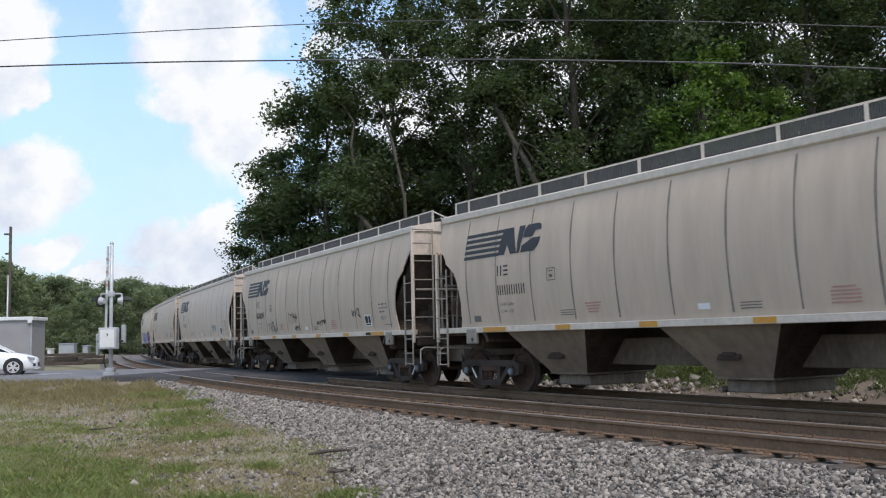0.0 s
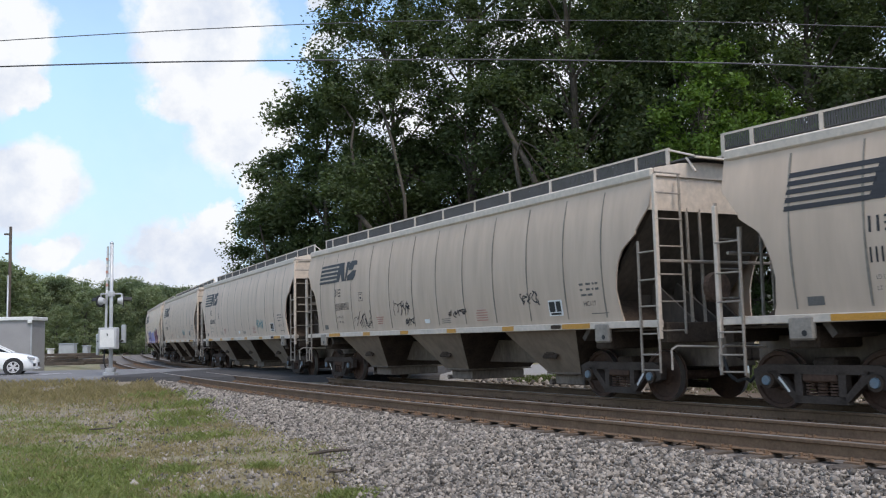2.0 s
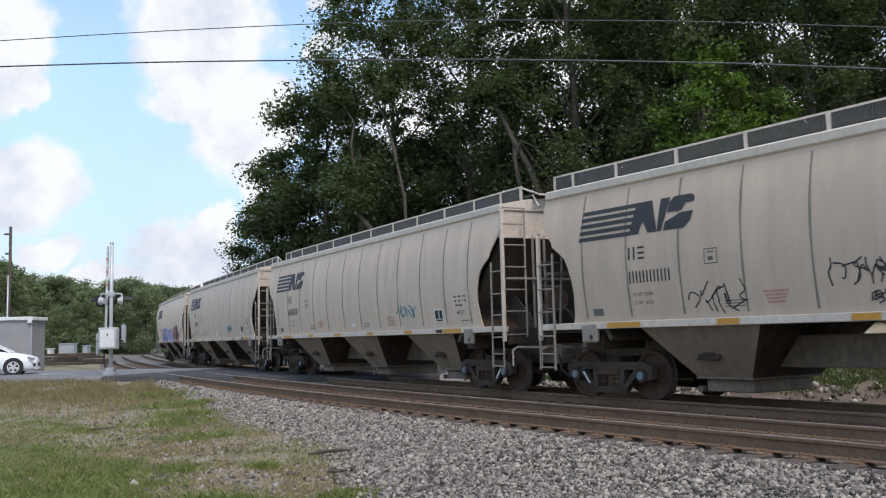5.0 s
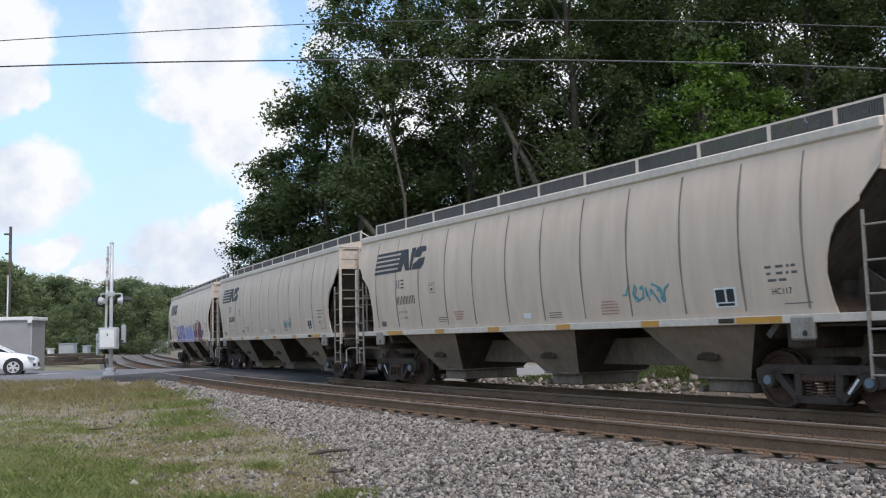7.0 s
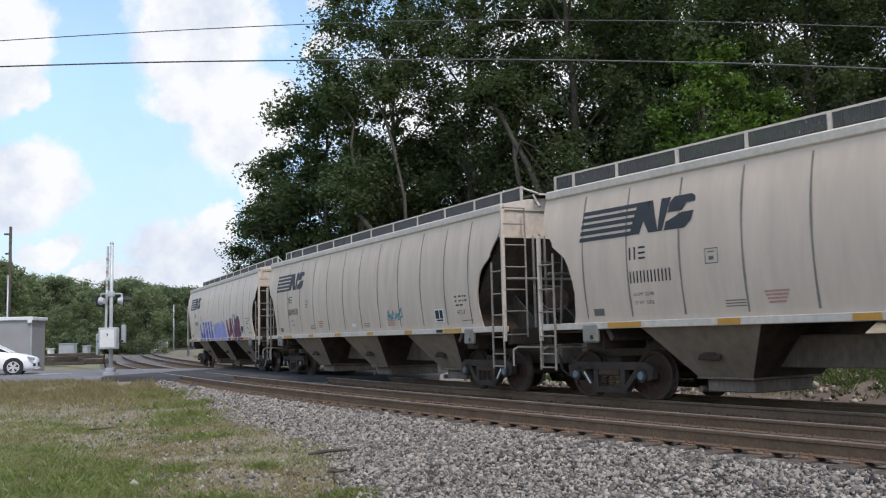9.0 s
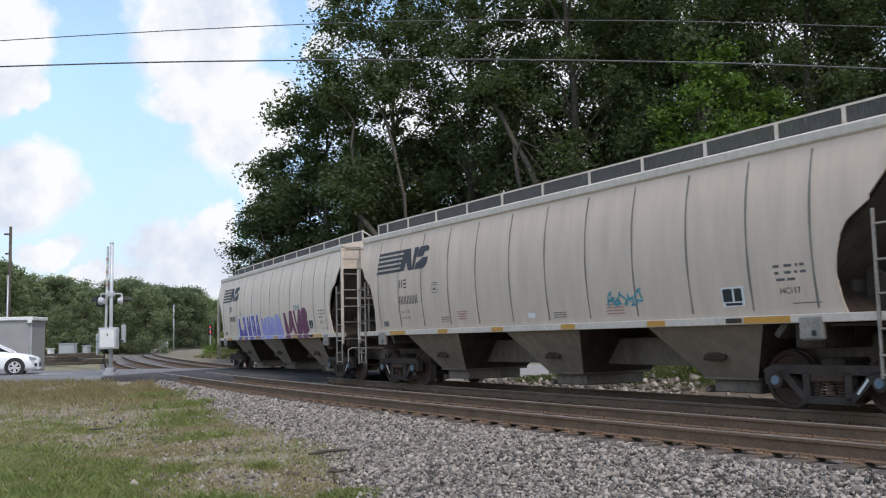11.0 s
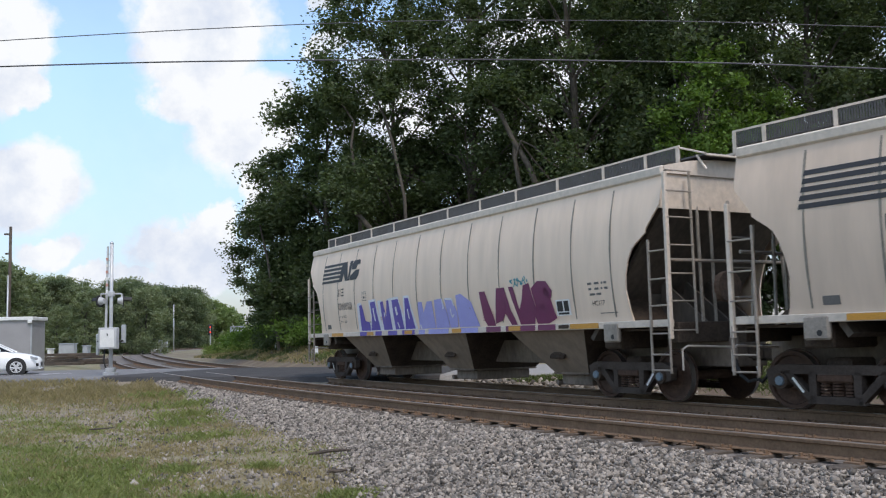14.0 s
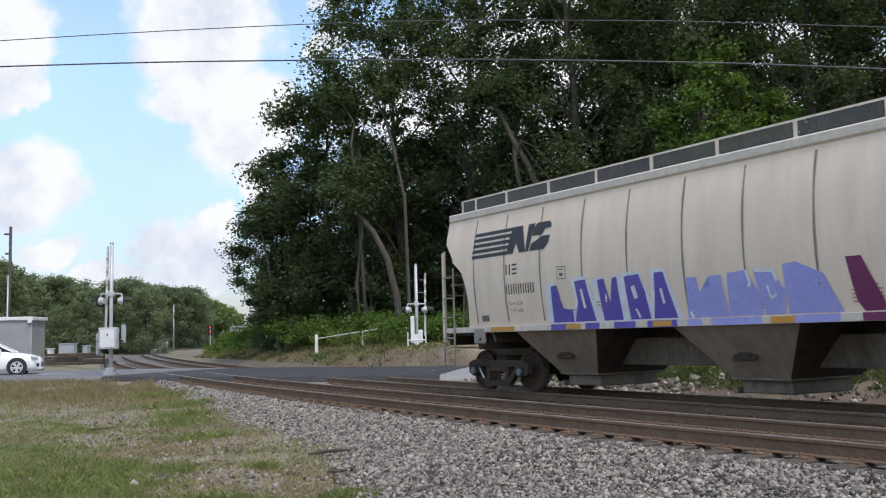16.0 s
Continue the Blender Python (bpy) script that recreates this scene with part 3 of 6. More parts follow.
        part("outlet_gate", bm, BAY_DARK, bay)
        for sy in (-1, 1):
            bm = bmesh.new()
            m = Matrix.Translation((cx - 0.05, sy * 1.14, 0.86)) @ Matrix.Rotation(sy * radians(36), 4, "X")
            box(bm, -0.24, 0.24, -0.03, 0.03, -0.13, 0.13, 0.02, m)
            box(bm, -0.15, 0.15, -0.06, 0.06, -0.08, 0.08, 0.02, m)
            part("vibrator_bracket", bm, UNDER, bay)
    # ladders: side and end, at each of the four corners
    for sx in (-1, 1):
        for sy in (-1, 1):
            full = sx > 0
            bm = bmesh.new()
            top = 3.95 if full else 3.25
            rod(bm, (at_end(sx, 8.55), sy * 1.66, 0.55 if not full else 1.1), (at_end(sx, 8.55), sy * 1.62, top), 0.026, seg=6)
            rod(bm, (at_end(sx, 8.10), sy * 1.66, 0.55), (at_end(sx, 8.10), sy * 1.66, 2.82), 0.026, seg=6)
            for z in (0.6, 0.86, 1.21, 1.68, 2.13, 2.61):
                rod(bm, (at_end(sx, 8.55), sy * 1.67, z), (at_end(sx, 8.10), sy * 1.67, z), 0.016, seg=6)
            rod(bm, (at_end(sx, 8.55), sy * 1.66, 0.55), (at_end(sx, 8.55), sy * 1.66, 1.3), 0.022, seg=6)
            part("side_ladder", bm, LADDER, car, "pale steel ladder")
            bm = bmesh.new()
            box(bm, at_end(sx, 8.55) - 0.035, at_end(sx, 8.55) + 0.035, min(sy * 1.60, sy * 1.675), max(sy * 1.60, sy * 1.675), 1.12, 3.93 if full else 3.2, 0.008)
            part("corner_post", bm, CREAM_LIGHT, car, "pale steel corner post")
            bm = bmesh.new()
            rod(bm, (at_end(sx, 8.60), sy * 1.10, 1.2), (at_end(sx, 8.52), sy * 1.05, 3.98 if full else 2.9), 0.024, seg=6)
            for z in ((1.25, 1.74, 2.2, 2.68, 3.15, 3.6, 3.95) if full else (1.25, 1.74, 2.2, 2.68)):
                rod(bm, (at_end(sx, 8.58), sy * 1.64, z + 0.01), (at_end(sx, 8.58), sy * 1.07, z + 0.01), 0.015, seg=6)
            part("end_ladder", bm, LADDER, car)
        bm = bmesh.new()
        rod(bm, (at_end(sx, 8.45), -1.5, 2.45), (at_end(sx, 8.45), 1.5, 2.45), 0.03, seg=6)
        rod(bm, (at_end(sx, 8.40), -0.45, 1.3), (at_end(sx, 8.36), -0.45, 3.4), 0.03, seg=6)
        rod(bm, (at_end(sx, 8.40), -0.75, 1.3), (at_end(sx, 8.36), -0.75, 3.4), 0.03, seg=6)
        part("end_post", bm, LADDER, car)
    for sx in (-1, 1):
        x = at_end(sx, 8.68)
        bm = bmesh.new()
        for a, b in (((x, -0.25, 0.95), (x, -1.40, 1.0)), ((x, -1.40, 1.0), (x, -1.52, 0.94)), ((x, -1.52, 0.94), (x, -1.52, 0.60))):
            rod(bm, a, b, 0.018, seg=6)
        part("coupling_lever", bm, CREAM_LIGHT, car, "pale uncoupling lever")
        bm = bmesh.new()
        pts = [(x, -0.35, 0.80), (at_end(sx, 8.85), -0.42, 0.50), (at_end(sx, 9.0), -0.38, 0.38), (at_end(sx, 9.12), -0.30, 0.42)]
        for a, b in zip(pts, pts[1:]):
            rod(bm, a, b, 0.03, seg=6)
        part("brake_hose", bm, BLACK, car, "black air brake hose")
    bm = bmesh.new()
    rod(bm, (8.50, -0.3, 2.0), (8.62, -0.3, 2.0), 0.27, seg=20)
    box(bm, 8.30, 8.50, -0.45, -0.1, 1.75, 2.2, 0.03)
    part("hand_brake", bm, RUSTY, car, "rusty brake wheel and gear housing")
    # running board with its railing on the roof
    bm = bmesh.new()
    box(bm, -8.62, 8.62, -0.72, 0.72, 4.28, 4.31)
    part("running_board", bm, MESHGREY, car, "grated roof running board")
    for sy in (-1, 1):
        y = sy * 0.74
        posts = [-8.60, -8.02, -6.75, -5.2, -3.65, -2.09, -0.49, 1.12, 2.7, 4.3, 5.85, 7.1, 7.95]
        for u in posts:
            bm = bmesh.new()
            box(bm, u - 0.035, u + 0.035, y - 0.02, y + 0.02, 4.16, 4.55)
            part("walkway_post", bm, CREAM_LIGHT, car)
        bm = bmesh.new()
        box(bm, -8.62, 8.0, y - 0.014, y + 0.014, 4.52, 4.555)
        part("walkway_rail", bm, CREAM_LIGHT, car)
        bm = bmesh.new()
        for u in np.arange(-8.6, 7.95, 0.045):
            box(bm, u - 0.0125, u + 0.0125, y - 0.006, y + 0.006, 4.28, 4.52)
        part("walkway_grating", bm, MESHGREY, car, "dark upright grating bars")
    bm = bmesh.new()
    for a, b in (((8.40, -0.72, 4.30), (8.62, -0.72, 4.02)), ((8.40, 0.72, 4.30), (8.62, 0.72, 4.02)), ((8.62, -0.72, 4.28), (8.62, 0.72, 4.28))):
        rod(bm, a, b, 0.022, seg=6)
    rod(bm, (8.0, -0.74, 4.51), (8.62, -0.74, 4.30), 0.018, seg=6)
    rod(bm, (8.0, 0.74, 4.51), (8.62, 0.74, 4.30), 0.018, seg=6)
    part("walkway_brace", bm, CREAM_LIGHT, car)
    return car


def trucks_of(car):
    """Two trucks with side frames, springs and turning wheelsets."""
    sets = []
    for sx in (-1, 1):
        c = sx * TRUCKS / 2
        for sy in (-1, 1):
            bm = bmesh.new()
            y0, y1 = sy * 0.98, sy * 1.12
            lo, hi = min(y0, y1), max(y0, y1)
            top = [(-1.12, 0.40), (-1.15, 0.62), (-0.95, 0.70), (0.95, 0.70), (1.15, 0.62), (1.12, 0.40), (0.98, 0.36), (0.86, 0.56), (-0.86, 0.56), (-0.98, 0.36)]
            prism(bm, [(c + u, z) for u, z in top], lo, hi, "xz")
            for k in (-1, 1):
                prism(bm, [(c + k * 0.90, 0.60), (c + k * 0.74, 0.62), (c + k * 0.30, 0.16), (c + k * 0.40, 0.13)], lo, hi, "xz")
                prism(bm, [(c + k * 0.42, 0.60), (c + k * 0.30, 0.60), (c + k * 0.30, 0.20), (c + k * 0.42, 0.20)], lo, hi, "xz")
            prism(bm, [(c - 0.46, 0.13), (c + 0.46, 0.13), (c + 0.40, 0.24), (c - 0.40, 0.24)], lo, hi, "xz")
            fr = part("side_frame", bm, FRAME_STEEL, car, "dirty cast truck side frame")
            if sy < 0:
                bm = bmesh.new()
                m = Matrix.Translation((c + sx * 0.60, -1.126, 0.40)) @ Matrix.Rotation(radians(-50 * sx), 4, "Y")
                box(bm, -0.14, 0.14, -0.003, 0.003, -0.018, 0.018, 0, m)
                part("frame_stencil", bm, WHITE, fr, "small white stencil bar")
            bm = bmesh.new()
            for u in (-0.2, 0.0, 0.2):
                for z in np.arange(0.25, 0.44, 0.045):
                    rod(bm, (c + u, sy * 1.02, z), (c + u, sy * 1.02, z + 0.028), 0.085, seg=10)
            box(bm, c - 0.28, c + 0.28, min(sy * 0.9, sy * 1.14), max(sy * 0.9, sy * 1.14), 0.45, 0.56, 0.02)
            part("spring_nest", bm, WHEEL, fr)
            for k in (-1, 1):
                bm = bmesh.new()
                rod(bm, (c + k * 0.889, sy * 0.95, 0.457), (c + k * 0.889, sy * 1.16, 0.457), 0.125, seg=16)
                cap = part("bearing", bm, UNDER, fr)
                bm = bmesh.new()
                rod(bm, (c + k * 0.889, sy * 1.16, 0.457), (c + k * 0.889, sy * 1.19, 0.457), 0.08, 0.07, seg=12)
                part("bearing_cap", bm, BLUECAP, fr, "blue grey bearing cap")
        bm = bmesh.new()
        box(bm, c - 0.2, c + 0.2, -1.0, 1.0, 0.5, 0.8, 0.04)
        part("truck_bolster", bm, UNDER, car)
        for k in (-1, 1):
            bm = bmesh.new()
            for sy in (-1, 1):
                ring = [(sy * 0.835, 0.445), (sy * 0.835, 0.385), (sy * 0.80, 0.37), (sy * 0.785, 0.17), (sy * 0.83, 0.13), (sy * 0.83, 0.0)]
                back = [(sy * 0.70, 0.0), (sy * 0.70, 0.48), (sy * 0.725, 0.48), (sy * 0.735, 0.457)]
                prof = ring[::-1] + back[::-1]
                seg = 28
                rows = []
                for i in range(seg):
                    a = 2 * math.pi * i / seg
                    rows.append([bm.verts.new((r * math.cos(a), y, r * math.sin(a))) for y, r in prof])
                for i in range(seg):
                    a, b = rows[i], rows[(i + 1) % seg]
                    for j in range(len(prof) - 1):
                        bm.faces.new((a[j], a[j + 1], b[j + 1], b[j]))
            bmesh.ops.remove_doubles(bm, verts=bm.verts, dist=0.0005)
            rod(bm, (0, -0.75, 0), (0, 0.75, 0), 0.085, seg=12)
            w = part("wheelset", bm, WHEEL, car, "rusty wheels on their axle")
            w.location = (c + k * 0.889, 0, 0.4572)
            for sy in (-1, 1):
                bm = bmesh.new()
                r1 = [bm.verts.new((0.458 * math.cos(2 * math.pi * i / 28), sy * 0.737, 0.458 * math.sin(2 * math.pi * i / 28))) for i in range(28)]
                r2 = [bm.verts.new((0.4485 * math.cos(2 * math.pi * i / 28), sy * 0.837, 0.4485 * math.sin(2 * math.pi * i / 28))) for i in range(28)]
                for i in range(28):
                    bm.faces.new((r1[i], r1[(i + 1) % 28], r2[(i + 1) % 28], r2[i]))
                part("wheel_tread", bm, TREAD, w, "polished tread")
            sets.append(w)
    return sets



def wrap(bm):
    """Lays flat shapes (u, z) onto the bowed side that faces the camera."""
    for v in bm.verts:
        v.co = Vector((v.co.x, -(side_at(v.co.z) + 0.007 + max(0.0, v.co.y)), v.co.z))


def patch(name, shapes, material, car, label="", lift=0.0):
    """Painted shapes on the side: outlines of (u, z)."""
    bm = bmesh.new()
    for sh in shapes:
        f = bm.faces.new([bm.verts.new((u, lift, z)) for u, z in sh])
        bmesh.ops.triangulate(bm, faces=[f])
    bmesh.ops.subdivide_edges(bm, edges=[e for e in bm.edges if abs(e.verts[0].co.z - e.verts[1].co.z) > 0.15], cuts=2)
    wrap(bm)
    return part(name, bm, material, car, label)


def bars(name, rows, material, car, label=""):
    """Plain bars where writing stands: u from, u to, z from, z to."""
    for a, b, c, d in rows:
        last = patch(name, [[(a, c), (b, c), (b, d), (a, d)]], material, car, label)
    return last


def lettering(text, u, z, height, material, car, narrow=0.8):
    cu = bpy.data.curves.new("lettering", "FONT")
    cu.body, cu.size, cu.resolution_u = text, height * 1.4, 2
    ob = bpy.data.objects.new("lettering", cu)
    me = ob.to_mesh()
    bm = bmesh.new()
    bm.from_mesh(me)
    for v in bm.verts:
        v.co = Vector((u + v.co.x * narrow, 0, z + v.co.y))
    wrap(bm)
    bpy.data.objects.remove(ob)
    return part("lettering", bm, material, car, "stencilled lettering")


def stroke(points, w):
    """Quads along a line of (u, z) points, w wide."""
    out = []
    for (a, b), (c, d) in zip(points, points[1:]):
        l = math.hypot(c - a, d - b) or 1
        nx, nz = -(d - b) / l * w / 2, (c - a) / l * w / 2
        out.append([(a + nx, b + nz), (c + nx, d + nz), (c - nx, d - nz), (a - nx, b - nz)])
    return out


def scrawl(car, u0, u1, z0, z1, material, w, seed, label):
    """An unreadable spray-can scribble: curved strokes side by side, each one ribbon."""
    r = random.Random(seed)
    u, tall = u0, z1 - z0
    while u < u1:
        n = r.randint(4, 6)
        wide = (0.16 + 0.35 * tall) * r.uniform(0.8, 1.2)
        pts = [(u + wide * r.random(), z0 + tall * (k / (n - 1) + r.uniform(-0.2, 0.2) if r.random() < 0.65 else r.random())) for k in range(n)]
        if r.random() < 0.4:
            pts.reverse()
        for _ in range(2):
            cut = [pts[0]]
            for (a, b), (c, d) in zip(pts, pts[1:]):
                cut += [(a * 0.75 + c * 0.25, b * 0.75 + d * 0.25), (a * 0.25 + c * 0.75, b * 0.25 + d * 0.75)]
            pts = cut + [pts[-1]]
        bm = bmesh.new()
        prev = None
        for k, (a, b) in enumerate(pts):
            (a0, b0), (a1, b1) = pts[max(k - 1, 0)], pts[min(k + 1, len(pts) - 1)]
            l = math.hypot(a1 - a0, b1 - b0) or 1
            nx, nz = -(b1 - b0) / l * w / 2, (a1 - a0) / l * w / 2
            cur = [bm.verts.new((a + nx, 0.002, b + nz)), bm.verts.new((a - nx, 0.002, b - nz))]
            if prev:
                bm.faces.new((prev[0], prev[1], cur[1], cur[0]))
            prev = cur
        wrap(bm)
        part("graffiti_stroke", bm, material, car, label)
        u += wide * r.uniform(0.30, 0.52)


def common_marks(car):
    """What is painted on every car: emblem, stencils, data panels."""
    for k in range(5):
        z = 2.945 + k * 0.122
        lean = 0.02 * k
        end = -5.52 + (0.10 if k in (1, 3) else 0.02) + 0.045 * k
        bars_ = [[(-6.85 + lean, z), (end, z), (end + 0.03, z + 0.075), (-6.83 + lean, z + 0.075)]]
        patch("emblem_bar", bars_, LETTER, car, "dark painted emblem stripe")
    for pts in ([(-5.52, 2.95), (-5.28, 2.95), (-5.02, 3.51), (-5.34, 3.51)], [(-5.22, 3.24), (-5.10, 3.51), (-4.98, 3.51), (-4.84, 2.95), (-5.06, 2.95)], [(-4.84, 2.95), (-4.74, 2.95), (-4.56, 3.51), (-4.78, 3.51)], [(-4.70, 2.95), (-4.24, 2.95), (-4.10, 3.06), (-4.04, 3.22), (-4.30, 3.22), (-4.34, 3.09), (-4.66, 3.09)], [(-4.62, 3.25), (-4.30, 3.25), (-4.30, 3.37), (-4.02, 3.37), (-4.02, 3.46), (-4.10, 3.51), (-4.48, 3.51), (-4.58, 3.42)]):
        patch("emblem_block", [pts], LETTER, car, "dark slanted emblem block")
    bars("reporting_mark", [(-5.54, -5.50, 2.51, 2.73), (-5.42, -5.38, 2.51, 2.73), (-5.31, -5.15, 2.51, 2.545), (-5.31, -5.15, 2.60, 2.635), (-5.31, -5.15, 2.695, 2.73)], LETTER, car, "dark bars of a stencilled reporting mark")
    bars("running_number", [(-5.55 + k * 0.168 + d, -5.52 + k * 0.168 + d, 2.10, 2.31) for k in range(6) for d in (0, 0.085)], LETTER, car, "dark bars of a stencilled running number")
    lettering("LD LMT  222300", -5.50, 1.875, 0.062, FAINT, car)
    lettering("LT  WT   63700", -5.50, 1.725, 0.062, FAINT, car)
    lettering("HC117", 6.50, 1.75, 0.095, LETTER, car, 0.95)
    bars("data_stencil", [(u, u + w, z, z + 0.04) for z, runs in ((2.14, ((6.42, 0.12), (6.62, 0.14), (6.82, 0.05), (6.90, 0.08))), (2.04, ((6.44, 0.08), (6.62, 0.12), (6.80, 0.05), (6.90, 0.10))), (1.94, ((6.46, 0.16), (6.66, 0.14)))) for u, w in runs], FAINT, car, "faded unreadable stencil rows")
    bars("data_stencil", [(6.7, 7.2, 1.60, 1.615)], FAINT, car)
    bars("warning_stencil", [(-2.75 + 0.02 * k, -2.30 - 0.03 * k, 1.80 - k * 0.055, 1.83 - k * 0.055) for k in range(4)], FAINT_RED, car, "faded red unreadable stencil rows")
    bars("warning_stencil", [(2.55 + 0.04 * (k < 1), 3.03 - 0.06 * (k < 1), 1.80 - k * 0.055, 1.825 - k * 0.055) for k in range(5)], FAINT_RED, car)
    bars("data_stencil", [(-3.51, -3.11, 1.70 - k * 0.045, 1.715 - k * 0.045) for k in range(3)], FAINT, car)
    bars("data_stencil", [(0.92, 1.34, 1.66 - k * 0.045, 1.675 - k * 0.045) for k in range(3)], FAINT, car)
    q = [(-3.83, -3.56, 2.31, 2.325), (-3.83, -3.56, 2.545, 2.56), (-3.83, -3.815, 2.31, 2.56), (-3.575, -3.56, 2.31, 2.56), (-3.75, -3.65, 2.37, 2.43), (-3.77, -3.63, 2.49, 2.51)]
    bars("plate_mark", q, FAINT, car, "small boxed stencil")
    bars("label_holder", [(-6.58, -6.31, 1.56, 1.69)], FAINT, car, "small dark card holder")
    bars("white_label", [(0.05, 0.31, 1.59, 1.69)], WHITE, car, "small white label")
    panel = bars("inspection_panel", [(5.36, 5.82, 1.60, 1.91)], WHITE, car, "white framed black inspection stencil")
    bm = bmesh.new()
    for u0, u1, z0, z1 in ((5.39, 5.58, 1.68, 1.88), (5.62, 5.77, 1.68, 1.88), (5.42, 5.76, 1.62, 1.66)):
        f = bm.faces.new([bm.verts.new(p) for p in ((u0, 0.004, z0), (u1, 0.004, z0), (u1, 0.004, z1), (u0, 0.004, z1))])
    wrap(bm)
    part("black_field", bm, BLACK, panel)
    bm = bmesh.new()
    box(bm, 5.42, 5.74, -1.665, -1.64, 1.35, 1.42, 0.01)
    part("card_holder", bm, UNDER, car)


def blocks(car, items, fill, edge, label, name="graffiti_block"):
    """Slanted painted blocks with a ragged outline round each."""
    for pts in items:
        cu, cz = sum(p[0] for p in pts) / len(pts), sum(p[1] for p in pts) / len(pts)
        if edge:
            patch("graffiti_outline", [[(cu + (u - cu) * 1.30 - 0.03, max(1.455, cz + (z - cz) * 1.16)) for u, z in pts]], edge, car, "white sprayed outline", -0.002)
        k = 0.88 if edge else 1.0
        patch(name, [[(cu + (u - cu) * k, z) for u, z in pts]], fill, car, label, 0.003)


def last_car_paint(car):
    v = [[(-4.08, 2.18), (-3.88, 2.20), (-3.72, 1.74), (-3.42, 1.70), (-3.40, 1.47), (-4.12, 1.47)],
         [(-3.34, 2.24), (-2.98, 2.26), (-2.76, 1.47), (-3.46, 1.47), (-3.28, 1.85)],
         [(-2.70, 2.22), (-2.50, 2.24), (-2.36, 1.80), (-2.24, 2.24), (-2.10, 2.25), (-2.04, 1.47), (-2.62, 1.47)],
         [(-1.98, 2.24), (-1.56, 2.26), (-1.42, 1.95), (-1.34, 1.47), (-1.92, 1.47)],
         [(-1.20, 2.26), (-0.96, 2.26), (-0.70, 1.47), (-1.34, 1.47), (-1.24, 1.86)]]
    blocks(car, v, SPRAY_BLUE, SPRAY_WHITE, "violet sprayed block with a white edge")
    p = [[(-0.46, 2.12), (-0.24, 2.12), (-0.20, 1.86), (0.05, 1.86), (0.02, 2.12), (0.28, 2.12), (0.34, 1.46), (-0.52, 1.46)],
         [(0.40, 2.14), (0.78, 2.16), (0.98, 1.80), (1.02, 1.46), (0.36, 1.46)],
         [(0.92, 2.14), (1.30, 2.10), (1.46, 1.80), (1.42, 1.46), (1.06, 1.46)],
         [(1.46, 2.20), (1.70, 2.22), (2.14, 2.02), (2.40, 1.46), (1.48, 1.46)]]
    for run, w in (([(-3.14, 2.08), (-3.08, 1.72)], 0.07), ([(-1.74, 2.06), (-1.68, 1.84)], 0.10), ([(-1.72, 1.66), (-1.64, 1.50)], 0.05), ([(-1.06, 1.98), (-1.02, 1.72)], 0.06)):
        patch("graffiti_gap", stroke(run, w), SPRAY_WHITE, car, "white sprayed gap", 0.006)
    blocks(car, p, SPRAY_PALE, None, "pale lilac sprayed block")
    for run, w in (([(0.78, 2.16), (0.84, 1.96), (0.80, 1.9)], 0.05), ([(0.95, 2.14), (1.28, 2.12), (1.34, 1.96)], 0.05), ([(1.15, 1.9), (1.2, 1.7), (1.3, 1.76)], 0.04), ([(-0.45, 1.56), (-0.4, 1.46)], 0.06)):
        patch("graffiti_highlight", stroke(run, w), SPRAY_WHITE, car, "white sprayed highlight", 0.006)
    w = [[(2.52, 2.22), (2.76, 2.22), (2.80, 1.72), (3.02, 1.62), (3.06, 1.46), (2.72, 1.46), (2.62, 1.6)],
         [(3.24, 2.26), (3.56, 2.26), (3.72, 1.80), (3.92, 1.46), (3.70, 1.46), (3.50, 1.70), (3.36, 1.56), (3.06, 1.50), (3.28, 1.90)],
         [(3.72, 2.26), (3.90, 2.26), (4.06, 1.76), (4.22, 2.02), (4.34, 1.72), (4.28, 2.26), (4.50, 2.30), (4.66, 1.80), (4.56, 1.46), (4.04, 1.46)],
         [(4.56, 2.18), (4.80, 2.32), (5.10, 2.30), (5.28, 2.10), (5.24, 1.96), (5.02, 2.0), (4.94, 2.14), (4.80, 2.06), (4.90, 1.92), (5.26, 1.78), (5.34, 1.56), (5.06, 1.46), (4.66, 1.46), (4.60, 1.60), (5.0, 1.66), (4.66, 1.86)]]
    blocks(car, w, SPRAY_WINE, None, "wine red sprayed block")
    scrawl(car, 3.75, 4.30, 2.28, 2.42, SPRAY_CYAN, 0.028, 5, "small teal scribble")
    for mt, runs in ((SPRAY_BLUE, ((-4.14, -3.4), (-3.1, -2.7), (-2.3, -1.75), (-1.45, -0.75))), (SPRAY_PALE, ((-0.52, -0.2), (0.0, 1.0), (1.55, 2.35))), (SPRAY_WINE, ((2.70, 3.3), (3.5, 4.6), (4.7, 5.3)))):
        for a, b in runs:
            bm = bmesh.new()
            box(bm, a, b, -1.6435, -1.62, 1.325, 1.44)
            part("graffiti_drip", bm, mt, car, "spray paint run down over the sill")


first_car = hopper_car()
trucks_of(first_car)
common_marks(first_car)
CARS = [first_car]
for _ in range(4):
    CARS.append(copy_thing(first_car, pose(0, 0, 0)))
last_car_paint(CARS[0])
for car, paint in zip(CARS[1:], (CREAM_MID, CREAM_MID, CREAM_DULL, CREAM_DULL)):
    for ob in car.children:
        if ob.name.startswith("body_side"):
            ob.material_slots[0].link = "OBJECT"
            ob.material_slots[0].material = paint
tagged(CARS[0], "grey covered hopper railcar with violet and red graffiti")
scrawl(CARS[1], 2.5, 3.4, 1.72, 1.98, SPRAY_CYAN, 0.035, 11, "teal sprayed scribble")
tagged(CARS[1], "grey covered hopper railcar with a teal scribble")
